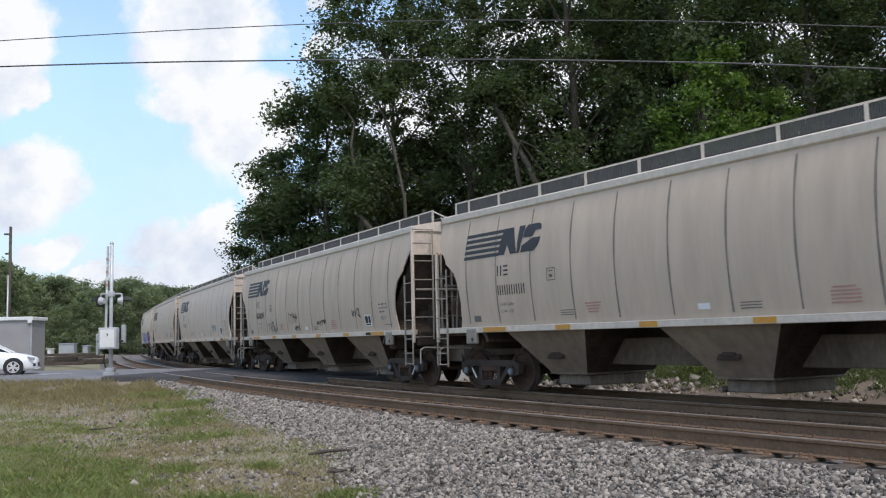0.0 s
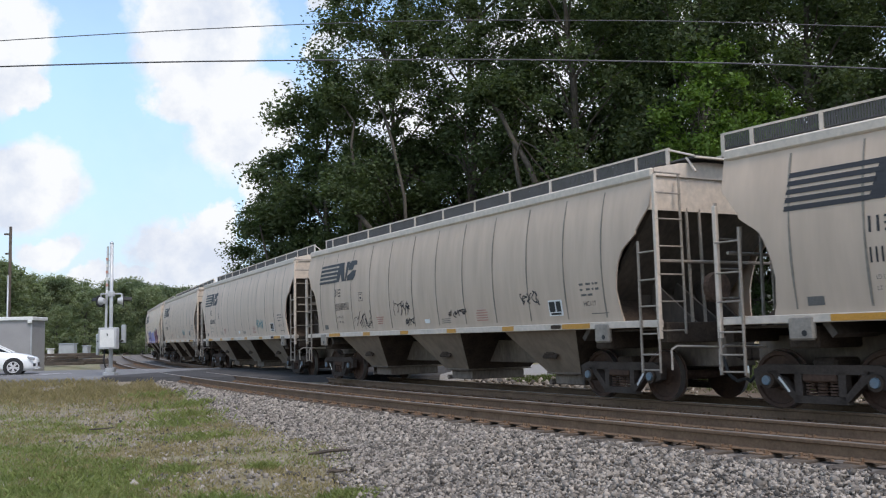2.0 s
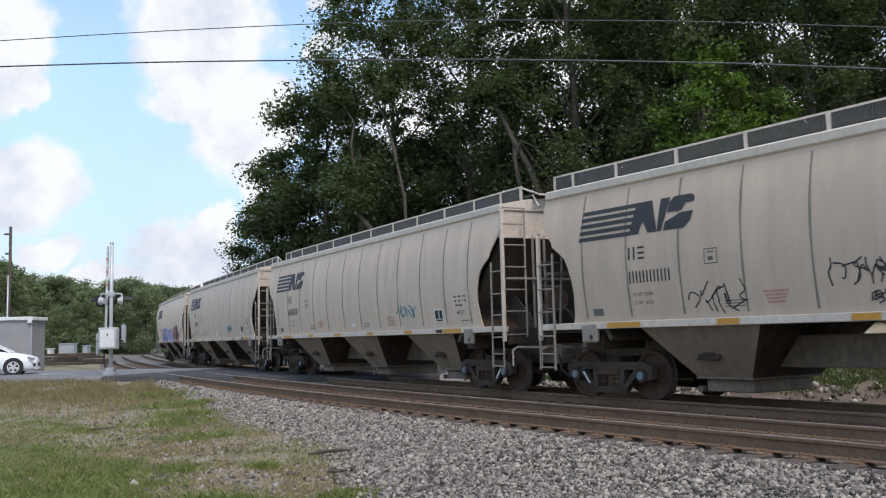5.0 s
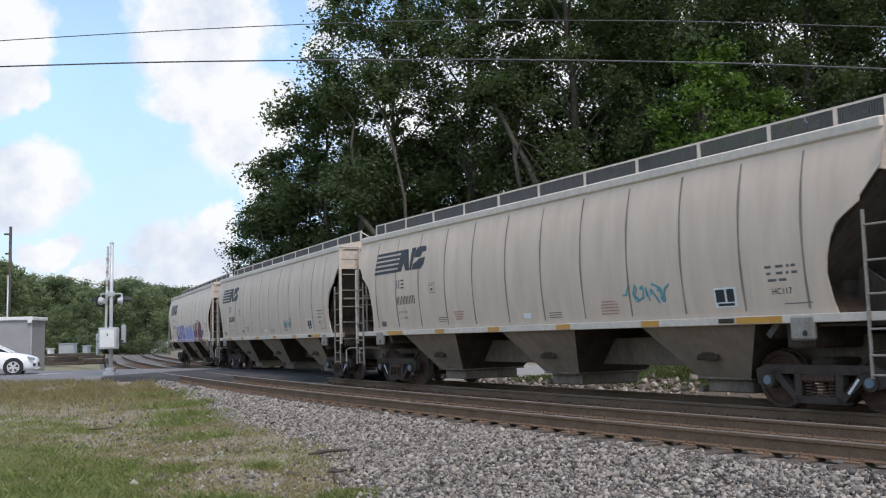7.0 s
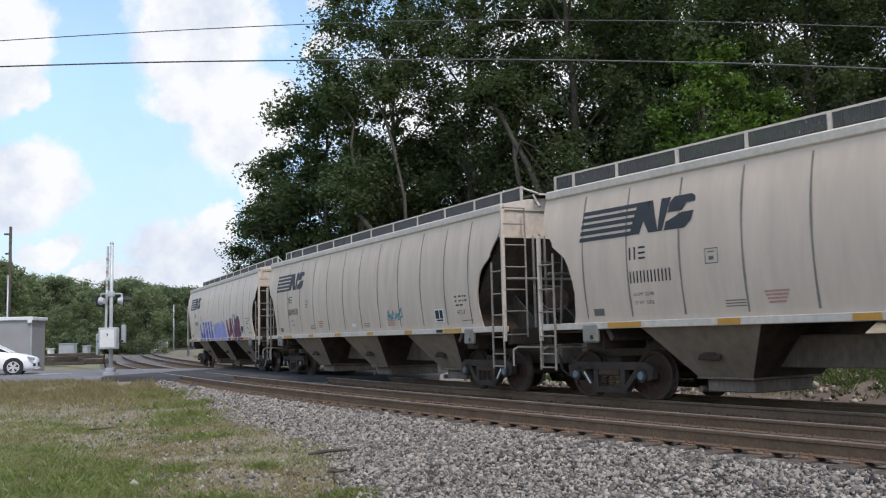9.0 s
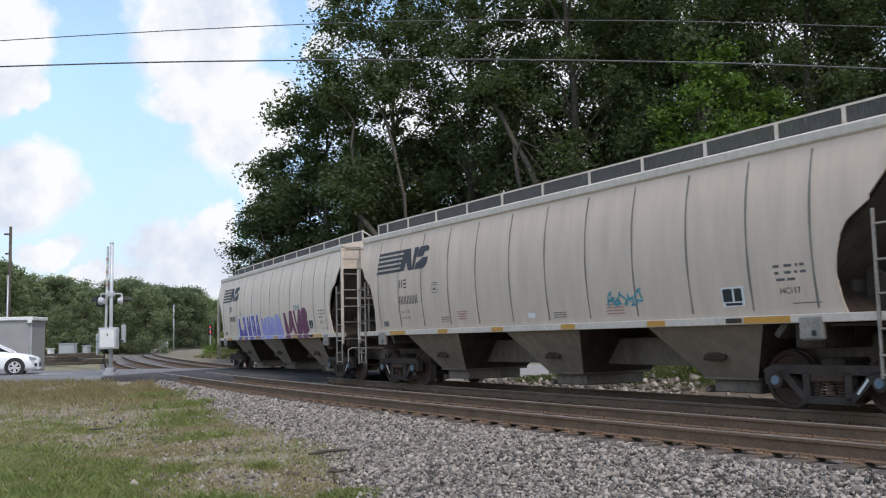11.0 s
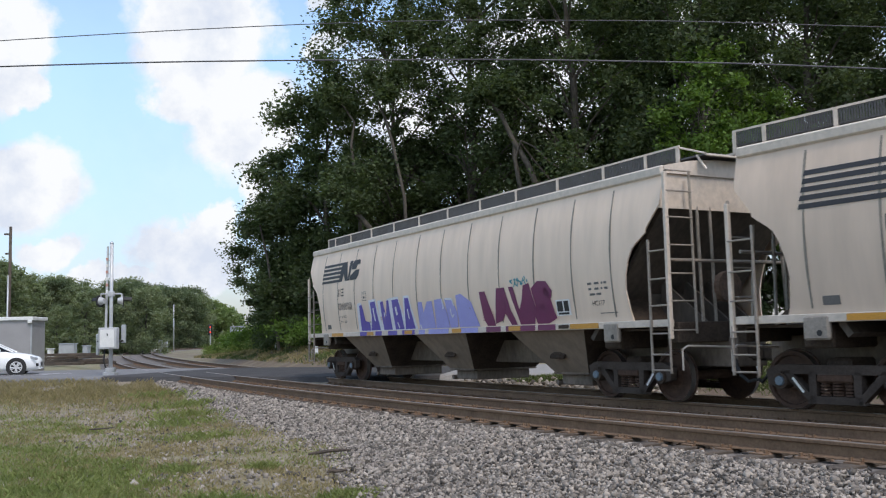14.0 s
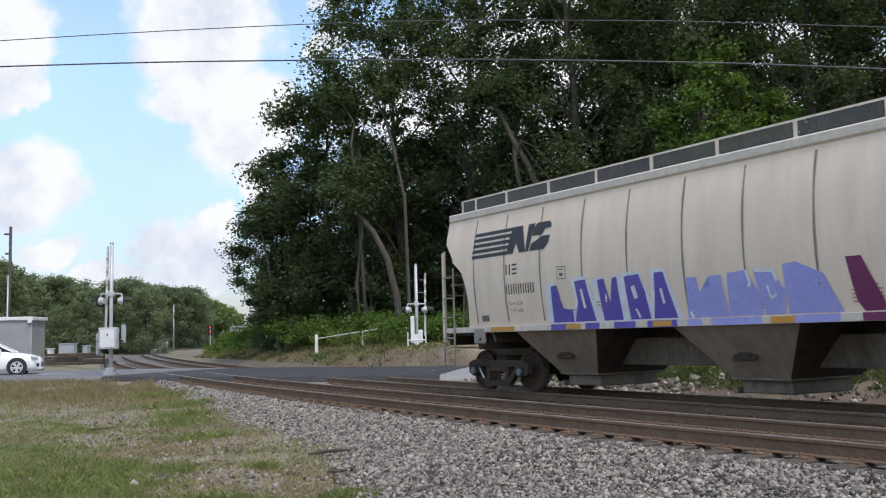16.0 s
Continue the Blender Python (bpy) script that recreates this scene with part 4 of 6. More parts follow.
scrawl(CARS[2], 3.16, 4.25, 1.76, 2.06, SPRAY_CYAN, 0.035, 3, "teal sprayed scribble")
tagged(CARS[2], "grey covered hopper railcar with a wide teal scribble")
for u0, u1, z0, z1, seed in ((-4.25, -3.3, 1.56, 2.0, 21), (-1.66, -0.75, 1.88, 2.18, 8), (-1.07, -0.62, 1.58, 1.74, 9), (1.24, 1.95, 1.72, 1.88, 10), (4.37, 5.0, 1.88, 2.1, 12)):
    scrawl(CARS[3], u0, u1, z0, z1, SPRAY_BLACK, 0.023, seed, "black sprayed scribble")
tagged(CARS[3], "grey covered hopper railcar with black scribbles")
tagged(CARS[4], "grey covered hopper railcar without graffiti")
# ---- trees and bushes ----
def tube(verts, faces, points, radii, seg=7):
    """Adds a tapered bent limb."""
    base = len(verts)
    for i, (p, r) in enumerate(zip(points, radii)):
        d = (points[min(i + 1, len(points) - 1)] - points[max(i - 1, 0)]).normalized()
        q = d.to_track_quat("Z", "Y")
        for k in range(seg):
            a = 2 * math.pi * k / seg
            verts.append(p + q @ Vector((math.cos(a) * r, math.sin(a) * r, 0)))
    for i in range(len(points) - 1):
        for k in range(seg):
            a, b = base + i * seg + k, base + i * seg + (k + 1) % seg
            faces.append((a, b, b + seg, a + seg))


def leaves_mesh(name, centres, radii, count, size, material, rng, flat=0.7):
    """Many small leaf blades gathered in clumps."""
    centres, radii = np.array(centres), np.array(radii)
    pick = rng.choice(len(centres), count, p=radii ** 2 / (radii ** 2).sum())
    d = rng.normal(size=(count, 3))
    d /= np.linalg.norm(d, axis=1)[:, None]
    d *= (radii[pick] * np.minimum(np.abs(rng.normal(size=count)) * 0.64, 1.15))[:, None]
    d[:, 2] *= flat
    c = centres[pick] + d
    a = rng.normal(size=(count, 3))
    a[:, 2] *= 0.6
    a /= np.linalg.norm(a, axis=1)[:, None]
    b = np.cross(a, rng.normal(size=(count, 3)))
    b /= np.linalg.norm(b, axis=1)[:, None] + 1e-9
    s = (size * rng.uniform(0.55, 1.3, count))[:, None]
    v = np.stack([c - a * s, c + b * s * 0.55, c + a * s, c - b * s * 0.55], 1).reshape(-1, 3)
    me = bpy.data.meshes.new(name)
    me.vertices.add(len(v))
    me.vertices.foreach_set("co", v.ravel())
    me.loops.add(count * 4)
    me.loops.foreach_set("vertex_index", np.arange(count * 4))
    me.polygons.add(count)
    me.polygons.foreach_set("loop_start", np.arange(0, count * 4, 4))
    me.materials.append(material)
    me.update(calc_edges=True)
    return me


def tree(seed, height, spread, low, leaf, bark, count, size, clumps, lean=0.06):
    """A tree at the origin: trunk with limbs, and a crown of leaf clumps with gaps."""
    r, rng = random.Random(seed), np.random.default_rng(seed)
    verts, faces, centres, radii = [], [], [], []
    top = height * 0.82
    dx, dy = r.uniform(-lean, lean), r.uniform(-lean, lean)
    stem = [Vector((dx * z + 0.25 * math.sin(z * 0.5 + seed), dy * z + 0.2 * math.cos(z * 0.45 + seed), z)) for z in np.linspace(-0.4, top, 10)]
    tr = 0.012 * height + 0.05
    tube(verts, faces, stem, [tr * (1.15 - 0.95 * i / 9) + (0.08 if i == 0 else 0) for i in range(10)], 9)
    for i in range(clumps):
        f = (i + 0.5) / clumps
        z = height * (low + (1 - low) * f ** 0.9) * r.uniform(0.95, 1.02)
        g = (z / height - low) / (1 - low)
        reach = spread * math.sqrt(max(0.06, 1 - (2 * g - 0.85) ** 2 / 1.5)) * r.uniform(0.35, 1.0)
        ang = i * 2.399 + r.uniform(-0.4, 0.4)
        end = Vector((dx * z + math.cos(ang) * reach, dy * z + math.sin(ang) * reach, z))
        if i % 2 == 0 or g < 0.3:
            k = min(8, max(2, int((z - reach * 0.6) / top * 9)))
            a = stem[k]
            mid = (a + end) / 2 + Vector((r.uniform(-0.4, 0.4), r.uniform(-0.4, 0.4), 0.5 + r.uniform(-0.3, 0.3)))
            w = tr * 0.34 * (1.1 - 0.7 * k / 9)
            tube(verts, faces, [a, (a + mid) / 2 + Vector((0, 0, 0.15)), mid, end], [w, w * 0.8, w * 0.6, w * 0.2], 6)
        centres.append(end)
        radii.append(spread * r.uniform(0.20, 0.36))
    ob = thing("tree", "tall broadleaf tree in full dark summer leaf", "tree")
    trunk = new("trunk", mesh_of("trunk", verts, faces, bark, True))
    crown = new("crown", leaves_mesh("crown", centres, radii, count, size, leaf, rng))
    trunk.parent = crown.parent = ob
    return ob


def plant(model, spots, label, group=""):
    """Sets the model at the first spot and copies at the rest: x, y, scale, turn."""
    tagged(model, label, group=group)
    for i, (x, y, k, turn) in enumerate(spots):
        z = float(ground_up(np.array([x]), np.array([y]))[0])
        m = pose(x, y, z - 0.1, 0, 0, turn) @ Matrix.Diagonal((k, k, k, 1))
        if i == 0:
            model.matrix_basis = m
        else:
            c = copy_thing(model, pose(0, 0, 0))
            c.matrix_basis = m


def woods():
    grp = "trees behind the railway"
    big = "tall broadleaf tree in dark summer leaf behind the tracks"
    plant(tree(1, 26, 6.0, 0.24, LEAF, BARK, 54000, 0.135, 72), [(14.5, 53, 1.0, 140), (33, 50, 1.0, 60), (15.5, 66, 0.95, 100), (31, 66, 1.0, 45)], big, grp)
    plant(tree(2, 27, 6.3, 0.30, LEAF, BARK, 46000, 0.135, 64), [(1.5, 57, 1.0, 20), (-2.2, 60, 0.95, 110), (12, 63, 0.95, 40), (18, 77, 1.1, 290)], big, grp)
    plant(tree(3, 28, 6.0, 0.26, LEAF, BARK, 54000, 0.135, 72), [(8.0, 55, 1.0, 75), (27, 49, 1.0, 10), (20.5, 51, 1.0, 250), (24, 64, 0.95, 30), (40, 66, 1.05, 200)], big, grp)
    plant(tree(4, 15, 4.2, 0.12, LEAF, BARK, 34000, 0.122, 60), [(-10.6, 66, 0.92, 0), (-12.7, 71, 0.80, 120), (-7.6, 62.5, 1.2, 220), (5, 63, 1.0, 60), (-1.5, 62, 0.9, 30), (-6, 69, 1.0, 80), (-2.6, 68, 0.95, 190), (1.5, 69, 1.0, 310), (5.2, 70, 1.0, 140), (12, 60, 0.95, 15), (19, 58, 0.95, 100), (26, 56, 0.9, 180), (32, 55, 1, 20)], "leafy smaller tree at the wood's edge", grp)
    plant(tree(5, 9, 3.4, 0.05, LEAF, BARK, 16000, 0.155, 46), [(-8.5, 62, 0.85, 0), (-4.5, 59, 0.8, 50), (0.5, 60, 0.9, 100), (4.5, 59, 0.85, 160), (9.5, 58, 0.95, 20), (14, 57, 0.9, 300), (18.5, 55, 0.95, 220), (23, 54, 0.9, 80), (28, 53, 0.9, 30), (-12.8, 76, 0.8, 10), (-11.5, 66.5, 0.70, 40), (-10.6, 63.5, 0.62, 200)], "dense dark understorey tree in the wood", grp)
    plant(tree(6, 14.5, 3.0, 0.35, LEAF_LIGHT, BARK, 15000, 0.13, 42), [(13.2, 46.5, 1.0, 0), (17.6, 47.5, 0.85, 90)], "slender tree with light green leaves", grp)
    # slanting and forked pale trunks at the edge of the wood
    for seed, pts, w in ((31, ((-2.4, 54, 0.3), (-2.7, 54, 3.5), (-3.2, 54.1, 5.8), (-4.0, 54.2, 7.4), (-4.8, 54.4, 8.4), (-5.6, 54.6, 8.9)), 0.23), (32, ((6.3, 52, 0.8), (5.9, 52, 6.5), (5.45, 52, 9.2), (4.85, 52, 10.8), (4.1, 52.2, 12.2), (3.4, 52.4, 13.9), (2.6, 52.7, 14.8)), 0.22), (33, ((5.0, 52.5, 0.8), (4.7, 52.6, 8), (4.2, 53, 11.4), (4.4, 53.4, 15)), 0.18), (34, ((-10.9, 62, 0.6), (-11.2, 62, 3.5), (-11.6, 62, 6.5), (-12.2, 62.4, 9.0)), 0.11), (35, ((-2.0, 55, 1), (-2.2, 55, 9.5), (-2.9, 55, 13), (-3.3, 55.1, 14.4), (-4.0, 55.2, 16.2)), 0.12), (36, ((-4.6, 56, 1), (-5.0, 56, 9), (-5.4, 56, 13), (-5.2, 56.2, 14.4), (-6.0, 56.4, 15.6)), 0.11), (37, ((-4.9, 55.4, 0.8), (-5.1, 55.4, 4.5), (-4.8, 55.5, 7.5), (-5.3, 55.7, 10.5)), 0.15)):
        verts, faces = [], []
        tube(verts, faces, [Vector(p) for p in pts], [w * (1 - 0.6 * i / len(pts)) for i in range(len(pts))], 9)
        if seed == 32:
            tube(verts, faces, [Vector(p) for p in ((4.2, 52, 11.2), (4.5, 51.8, 12.1), (5.2, 51.6, 11.7), (6.0, 51.5, 10.8), (6.9, 51.4, 10.2))], [0.07, 0.06, 0.055, 0.05, 0.03], 6)
        ob = thing("tree", "slanting pale tree trunk at the edge of the wood", "tree", grp)
        t = new("trunk", mesh_of("trunk", verts, faces, BARK_PALE, True))
        t.parent = ob
        rng = np.random.default_rng(seed)
        end = Vector(pts[-1])
        c = new("crown", leaves_mesh("crown", [end + Vector((rng.uniform(-1, 1), rng.uniform(-1, 1), rng.uniform(-0.5, 1))) for _ in range(5)], [1.2] * 5, 2600, 0.13, LEAF, rng))
        c.parent = ob
    # far woods beyond the bend
    far = []
    rr = random.Random(4)
    for px in range(-20, 264, 17):
        y = rr.uniform(140, 152)
        tall = (612 - (500 + 12 * math.sin(px * 0.05) + rr.uniform(-8, 10) - (25 if px < 40 else 0))) / 1665 * y + 1.2
        far.append(((px - 784) / 1665 * y, y, tall / 11.0, rr.uniform(0, 360)))
    for px in range(262, 345, 16):
        y = rr.uniform(236, 250)
        far.append(((px - 784) / 1665 * y, y, ((612 - (505 + (px - 262) * 0.2)) / 1665 * y + 1.2) / 11.0, rr.uniform(0, 360)))
    for px in range(-30, 350, 26):
        y = rr.uniform(275, 300)
        far.append(((px - 784) / 1665 * y, y, ((612 - 512) / 1665 * y + 1.2) / 11.0, rr.uniform(0, 360)))
    # Both far leaf colours are lightened to paint in the distance haze.
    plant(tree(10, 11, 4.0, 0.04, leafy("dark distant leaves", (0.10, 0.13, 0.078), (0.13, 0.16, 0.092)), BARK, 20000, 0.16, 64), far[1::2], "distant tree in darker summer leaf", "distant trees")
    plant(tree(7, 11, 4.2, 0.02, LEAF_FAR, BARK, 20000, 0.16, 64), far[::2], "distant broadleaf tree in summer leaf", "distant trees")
    # Sunlight on this far clump is painted into its leaf colour.
    lit = [((px - 784) / 1665 * 260, 260 + px % 7, ((608 - ty) / 1665 * 260 + 1.2) / 11.0, px * 3) for px, ty in ((345, 528), (362, 530), (380, 534), (398, 546), (414, 560), (432, 572), (455, 575))]
    plant(tree(8, 11, 4.4, 0.02, leafy("distant leaves with painted sunlight", (0.19, 0.25, 0.11), (0.15, 0.20, 0.085)), BARK, 4500, 0.42, 34), lit, "distant tree with sunlight painted into its leaves", "distant trees")
    near_left = [((8 - 784) / 1665 * 92, 92, 0.82, 10), ((-20 - 784) / 1665 * 90, 90, 0.88, 60), ((28 - 784) / 1665 * 96, 96, 0.8, 110), ((150 - 784) / 1665 * 110, 110, 0.72, 0), ((100 - 784) / 1665 * 112, 112, 0.55, 70)]
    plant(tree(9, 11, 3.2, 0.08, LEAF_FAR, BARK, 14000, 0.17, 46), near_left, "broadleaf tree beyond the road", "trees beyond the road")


def bush(seed, w, h, count, size, leaf):
    rng = np.random.default_rng(seed)
    n = 14
    centres = [(rng.normal() * w * 0.45, rng.normal() * w * 0.3, h * rng.uniform(0.2, 0.75)) for _ in range(n)]
    me = leaves_mesh("bush", centres, [h * rng.uniform(0.28, 0.5) for _ in range(n)], count, size, leaf, rng)
    return new("bush", me)


def bushes():
    a = tagged(bush(1, 2.6, 1.6, 3600, 0.09, BUSH), "leafy green roadside bush", "bush", "bushes on the bank")
    b = tagged(bush(2, 2.0, 1.1, 3200, 0.09, BUSH), "low green weeds on the bank", "bush", "bushes on the bank")
    c = tagged(bush(3, 2.4, 2.4, 3600, 0.12, LEAF_LIGHT), "tall green shrub before the wood", "bush", "bushes on the bank")
    spots = {a: [], b: [], c: []}
    r = random.Random(9)
    for px in range(372, 470, 12):
        y = r.uniform(72, 80)
        spots[a].append(((px - 784) / 1665 * y, y, r.uniform(0.65, 0.9)))
    for px in range(480, 735, 17):
        y = r.uniform(50.5, 55)
        spots[r.choice((a, b, b))].append(((px - 784) / 1665 * y, y, r.uniform(0.6, 0.85)))
    for px in range(430, 720, 19):
        y = r.uniform(55, 58)
        spots[c].append(((px - 784) / 1665 * y, y, r.uniform(0.6, 1.0)))
    for px in range(745, 1000, 26):
        y = r.uniform(46, 49)
        spots[r.choice((b, c))].append(((px - 784) / 1665 * y, y, r.uniform(0.7, 1.0)))
    for k in range(26):
        s = r.uniform(-75, -24)
        x, y, _ = on_line(s, -r.uniform(8.0, 11.5))
        spots[r.choice((a, a, b))].append((x, y, r.uniform(0.65, 0.95)))
    for model in (a, b, c):
        moved = []
        for x, y, k in spots[model]:
            while -from_line([x], [y])[1][0] < 7.4:
                x, y = x * (y + 1) / y, y + 1
            moved.append((x, y, k))
        spots[model] = moved
    for x, y, k in ((6.6, 24.5, 0.55), (9.6, 23.0, 0.85), (10.8, 22.4, 0.75), (12.6, 22.0, 0.8), (11.6, 24.0, 0.9), (14.5, 21.5, 0.9), (4.6, 26.4, 0.4), (7.6, 26.5, 0.6), (8.7, 24.6, 0.7), (10.2, 25.2, 0.8), (13.2, 23.6, 0.8), (15.6, 22.4, 0.9), (5.6, 27.2, 0.45), (12.2, 26.2, 0.9)):
        spots[b].append((x, y, k * 0.72))
    for model, s in spots.items():
        plant(model, [(x, y, k, r.uniform(0, 360)) for x, y, k in s], model["label"])


woods()
bushes()
# ---- trackside things ----
def flasher(parent, x, y, z, face):
    """A crossing lamp turned along the road: round black backing plate with a hood, silver housing behind."""
    m = Matrix.Translation((x, y, z)) @ Matrix.Rotation(radians(-68 * face), 4, "Z")
    bm = bmesh.new()
    rod(bm, (0, 0, 0), (0, 0.03, 0), 0.25, seg=24)
    bmesh.ops.transform(bm, matrix=m, verts=bm.verts)
    back = part("backing_plate", bm, BLACK, parent, "round black backing plate")
    bm = bmesh.new()
    rod(bm, (0, -0.20, 0), (0, -0.005, 0), 0.10, 0.17, seg=16)
    bmesh.ops.transform(bm, matrix=m, verts=bm.verts)
    part("lamp_housing", bm, SILVER, back, "silver lamp housing")
    bm = bmesh.new()
    for i in range(10):
        a0, a1 = math.pi * (i / 10), math.pi * ((i + 1) / 10)
        for r0, r1 in ((0.14, 0.14), (0.148, 0.148)):
            bm.faces.new([bm.verts.new((r0 * math.cos(a), d, r1 * math.sin(a))) for a, d in ((a0, 0.03), (a1, 0.03), (a1, 0.34), (a0, 0.34))])
    bmesh.ops.transform(bm, matrix=m, verts=bm.verts)
    part("hood", bm, BLACK, back)


def crossing_signal(x, y, z, height, name_label, face, cabinet):
    ob = thing("crossing_signal", name_label, "railway signal", at=(x, y, z))
    bm = bmesh.new()
    box(bm, -0.24, 0.24, -0.24, 0.24, -0.5, 0.06, 0.02)
    box(bm, -0.17, 0.17, -0.17, 0.17, 0.06, 0.24, 0.03)
    part("base", bm, GALV, ob, "pale metal mast base")
    bm = bmesh.new()
    rod(bm, (0, 0, 0.2), (0, 0, height), 0.075, 0.07, seg=14)
    mast = part("mast", bm, SILVER, ob, "silver painted mast", True)
    bm = bmesh.new()
    rod(bm, (0, 0, height), (0, 0, height + 0.08), 0.085, 0.03, seg=12)
    part("cap", bm, GALV, mast)
    lz = height * 0.575 if cabinet else height * 0.56
    bm = bmesh.new()
    rod(bm, (-0.42, 0, lz + 0.18), (0.42, 0, lz + 0.18), 0.03)
    box(bm, -0.12, 0.12, -0.11, 0.11, lz + 0.08, lz + 0.28, 0.02)
    for sx in (-1, 1):
        rod(bm, (sx * 0.42, 0, lz + 0.18), (sx * 0.42, 0, lz - 0.05), 0.03)
    part("lamp_arm", bm, SILVER, ob)
    for sx in (-1, 1):
        flasher(ob, sx * 0.45, 0.05 * face, lz - 0.10, sx)
    # raised gate arm with its counterweights and bracing
    gx = -0.27 if cabinet else 0.38
    bm = bmesh.new()
    prism(bm, [(gx - 0.05, 1.2), (gx + 0.05, 1.2), (gx + 0.10, height * (0.98 if cabinet else 0.92)), (gx + 0.02, height * (0.98 if cabinet else 0.92))], 0.14, 0.17, "xz")
    arm = part("gate_arm", bm, SILVER, ob, "raised striped gate arm")
    n = 6
    for i in range(n):
        bm = bmesh.new()
        z0 = height * 0.62 + i * height * 0.05
        box(bm, gx - 0.01, gx + 0.09, 0.134, 0.14, z0, z0 + height * 0.022)
        part("reflector_stripe", bm, FAINT_RED if i % 2 else WHITE, arm, "faded reflective stripe")
    bm = bmesh.new()
    for i in range(5 if cabinet else 2):
        z0 = height * 0.72 + i * height * (0.05 if cabinet else 0.13)
        rod(bm, (gx + 0.05, 0.15, z0), (0, 0.05, z0), 0.012, seg=6)
    part("arm_brace", bm, GALV, arm)
    if cabinet:
        bm = bmesh.new()
        box(bm, -0.36, 0.36, -0.42, -0.05, 0.98, 1.84, 0.03)
        cab = part("mechanism_cabinet", bm, SILVER, ob, "silver gate mechanism cabinet")
        bm = bmesh.new()
        box(bm, -0.28, 0.28, -0.435, -0.42, 1.06, 1.76, 0.012)
        door = part("cabinet_door", bm, WHITE, cab, "pale cabinet door")
        bm = bmesh.new()
        box(bm, -0.01, 0.03, -0.45, -0.435, 1.50, 1.60)
        part("latch", bm, BLACK, cab, "small dark latch")
        for sx, z0, z1, w in ((-1, 0.75, 1.6, 0.06), (1, 1.22, 1.95, 0.09)):
            bm = bmesh.new()
            box(bm, sx * 0.52 - w, sx * 0.52 + w, -0.08, 0.06, z0, z1, 0.03)
            part("counterweight", bm, GALV, cab)
            bm = bmesh.new()
            rod(bm, (sx * 0.36, -0.1, 1.3), (sx * 0.52, -0.05, 1.3), 0.04)
            part("crank", bm, BLACK, cab)
        bm = bmesh.new()
        rod(bm, (-0.2, -0.1, 1.0), (-0.24, -0.12, 0.5), 0.03)
        rod(bm, (-0.24, -0.12, 0.5), (-0.12, -0.1, 0.1), 0.03)
        part("cable_conduit", bm, BLACK, ob)
    else:
        bm = bmesh.new()
        for z in (0.62, 1.02):
            for a, b in (((-0.42, -0.35, z), (0.42, -0.35, z)), ((-0.42, 0.2, z), (0.42, 0.2, z)), ((-0.42, -0.35, z), (-0.42, 0.2, z)), ((0.42, -0.35, z), (0.42, 0.2, z))):
                rod(bm, a, b, 0.03, seg=6)
        for a in (-0.42, 0.42):
            rod(bm, (a, -0.35, 0.62), (a, -0.35, 1.40), 0.03, seg=6)
        part("guard_cage", bm, WHITE, ob, "white pipe cage")
        for dx, z0, z1, w in ((-0.2, 0.9, 2.15, 0.09), (0.16, 0.9, 1.5, 0.11), (-0.02, 0.75, 1.3, 0.12)):
            bm = bmesh.new()
            box(bm, dx - w, dx + w, -0.22, -0.08, z0, z1, 0.02)
            part("counterweight", bm, WHITE, ob)
    return ob


crossing_signal(-13.45, 38.0, 0.10, 5.25, "silver crossing signal with flashers and cabinet", 1, True)
crossing_signal(-1.32, 44.6, 0.12, 4.55, "white crossing signal with raised gate arm", 1, False)


def pole(x, y, z, height, r, label, mt, cross=False, group=""):
    ob = thing("utility_pole", label, "pole", group, (x, y, z))
    bm = bmesh.new()
    rod(bm, (0, 0, -0.5), (0, 0, height), r, r * 0.8, seg=12)
    p = part("shaft", bm, mt, ob, smooth=True)
    if cross:
        for w, k in ((0.35, 0.94), (0.28, 0.80)):
            bm = bmesh.new()
            box(bm, -w, -r, -0.05, 0.05, height * k, height * (k + 0.012))
            part("cross_arm", bm, TIE, ob)
    return ob


pole((14 - 784) / 1665 * 54, 54.0, 0.1, 8.1, 0.10, "dark weathered wooden pole", TIE, True)
pole((11 - 784) / 1665 * 50.5, 50.5, 0.1, 5.0, 0.05, "thin grey metal pole beside the hut", GALV)
pole((305.5 - 784) / 1665 * 165, 165.0, 0.1, 8.0, 0.11, "distant pale utility pole", GALV, True)


def hut():
    """The signal hut by the road."""
    ob = thing("signal_hut", "grey signal hut with a white roof edge", "hut", at=(-22.42, 49.5, 0.2))
    ob.rotation_euler = (0, 0, radians(4))
    bm = bmesh.new()
    box(bm, -1.05, 1.05, -1.0, 1.0, -0.3, 2.42)
    wall = part("wall", bm, shade("grey aggregate panel", (0.33, 0.32, 0.32), 0.9, other=(0.28, 0.27, 0.27), size=0.8, amount=0.6, fine=30.0, bump=0.3), ob, "plain grey wall panels")
    for x in (-1.06, 1.06):
        bm = bmesh.new()
        box(bm, x - 0.03, x + 0.03, -1.03, -0.97, -0.3, 2.42)
        part("corner_trim", bm, GALV, wall)
    bm = bmesh.new()
    box(bm, -1.16, 1.16, -1.1, 1.1, 2.42, 2.60, 0.02)
    roof = part("roof", bm, WHITE, ob, "white flat roof edge")
    bm = bmesh.new()
    box(bm, 0.90, 1.10, -1.15, -1.04, 2.26, 2.42, 0.02)
    part("wall_lamp", bm, WHITE, ob)
    bm = bmesh.new()
    box(bm, -1.02, -0.86, -1.12, -1.01, 0.75, 1.15, 0.02)
    part("meter_box", bm, GALV, ob)
    return ob


hut()


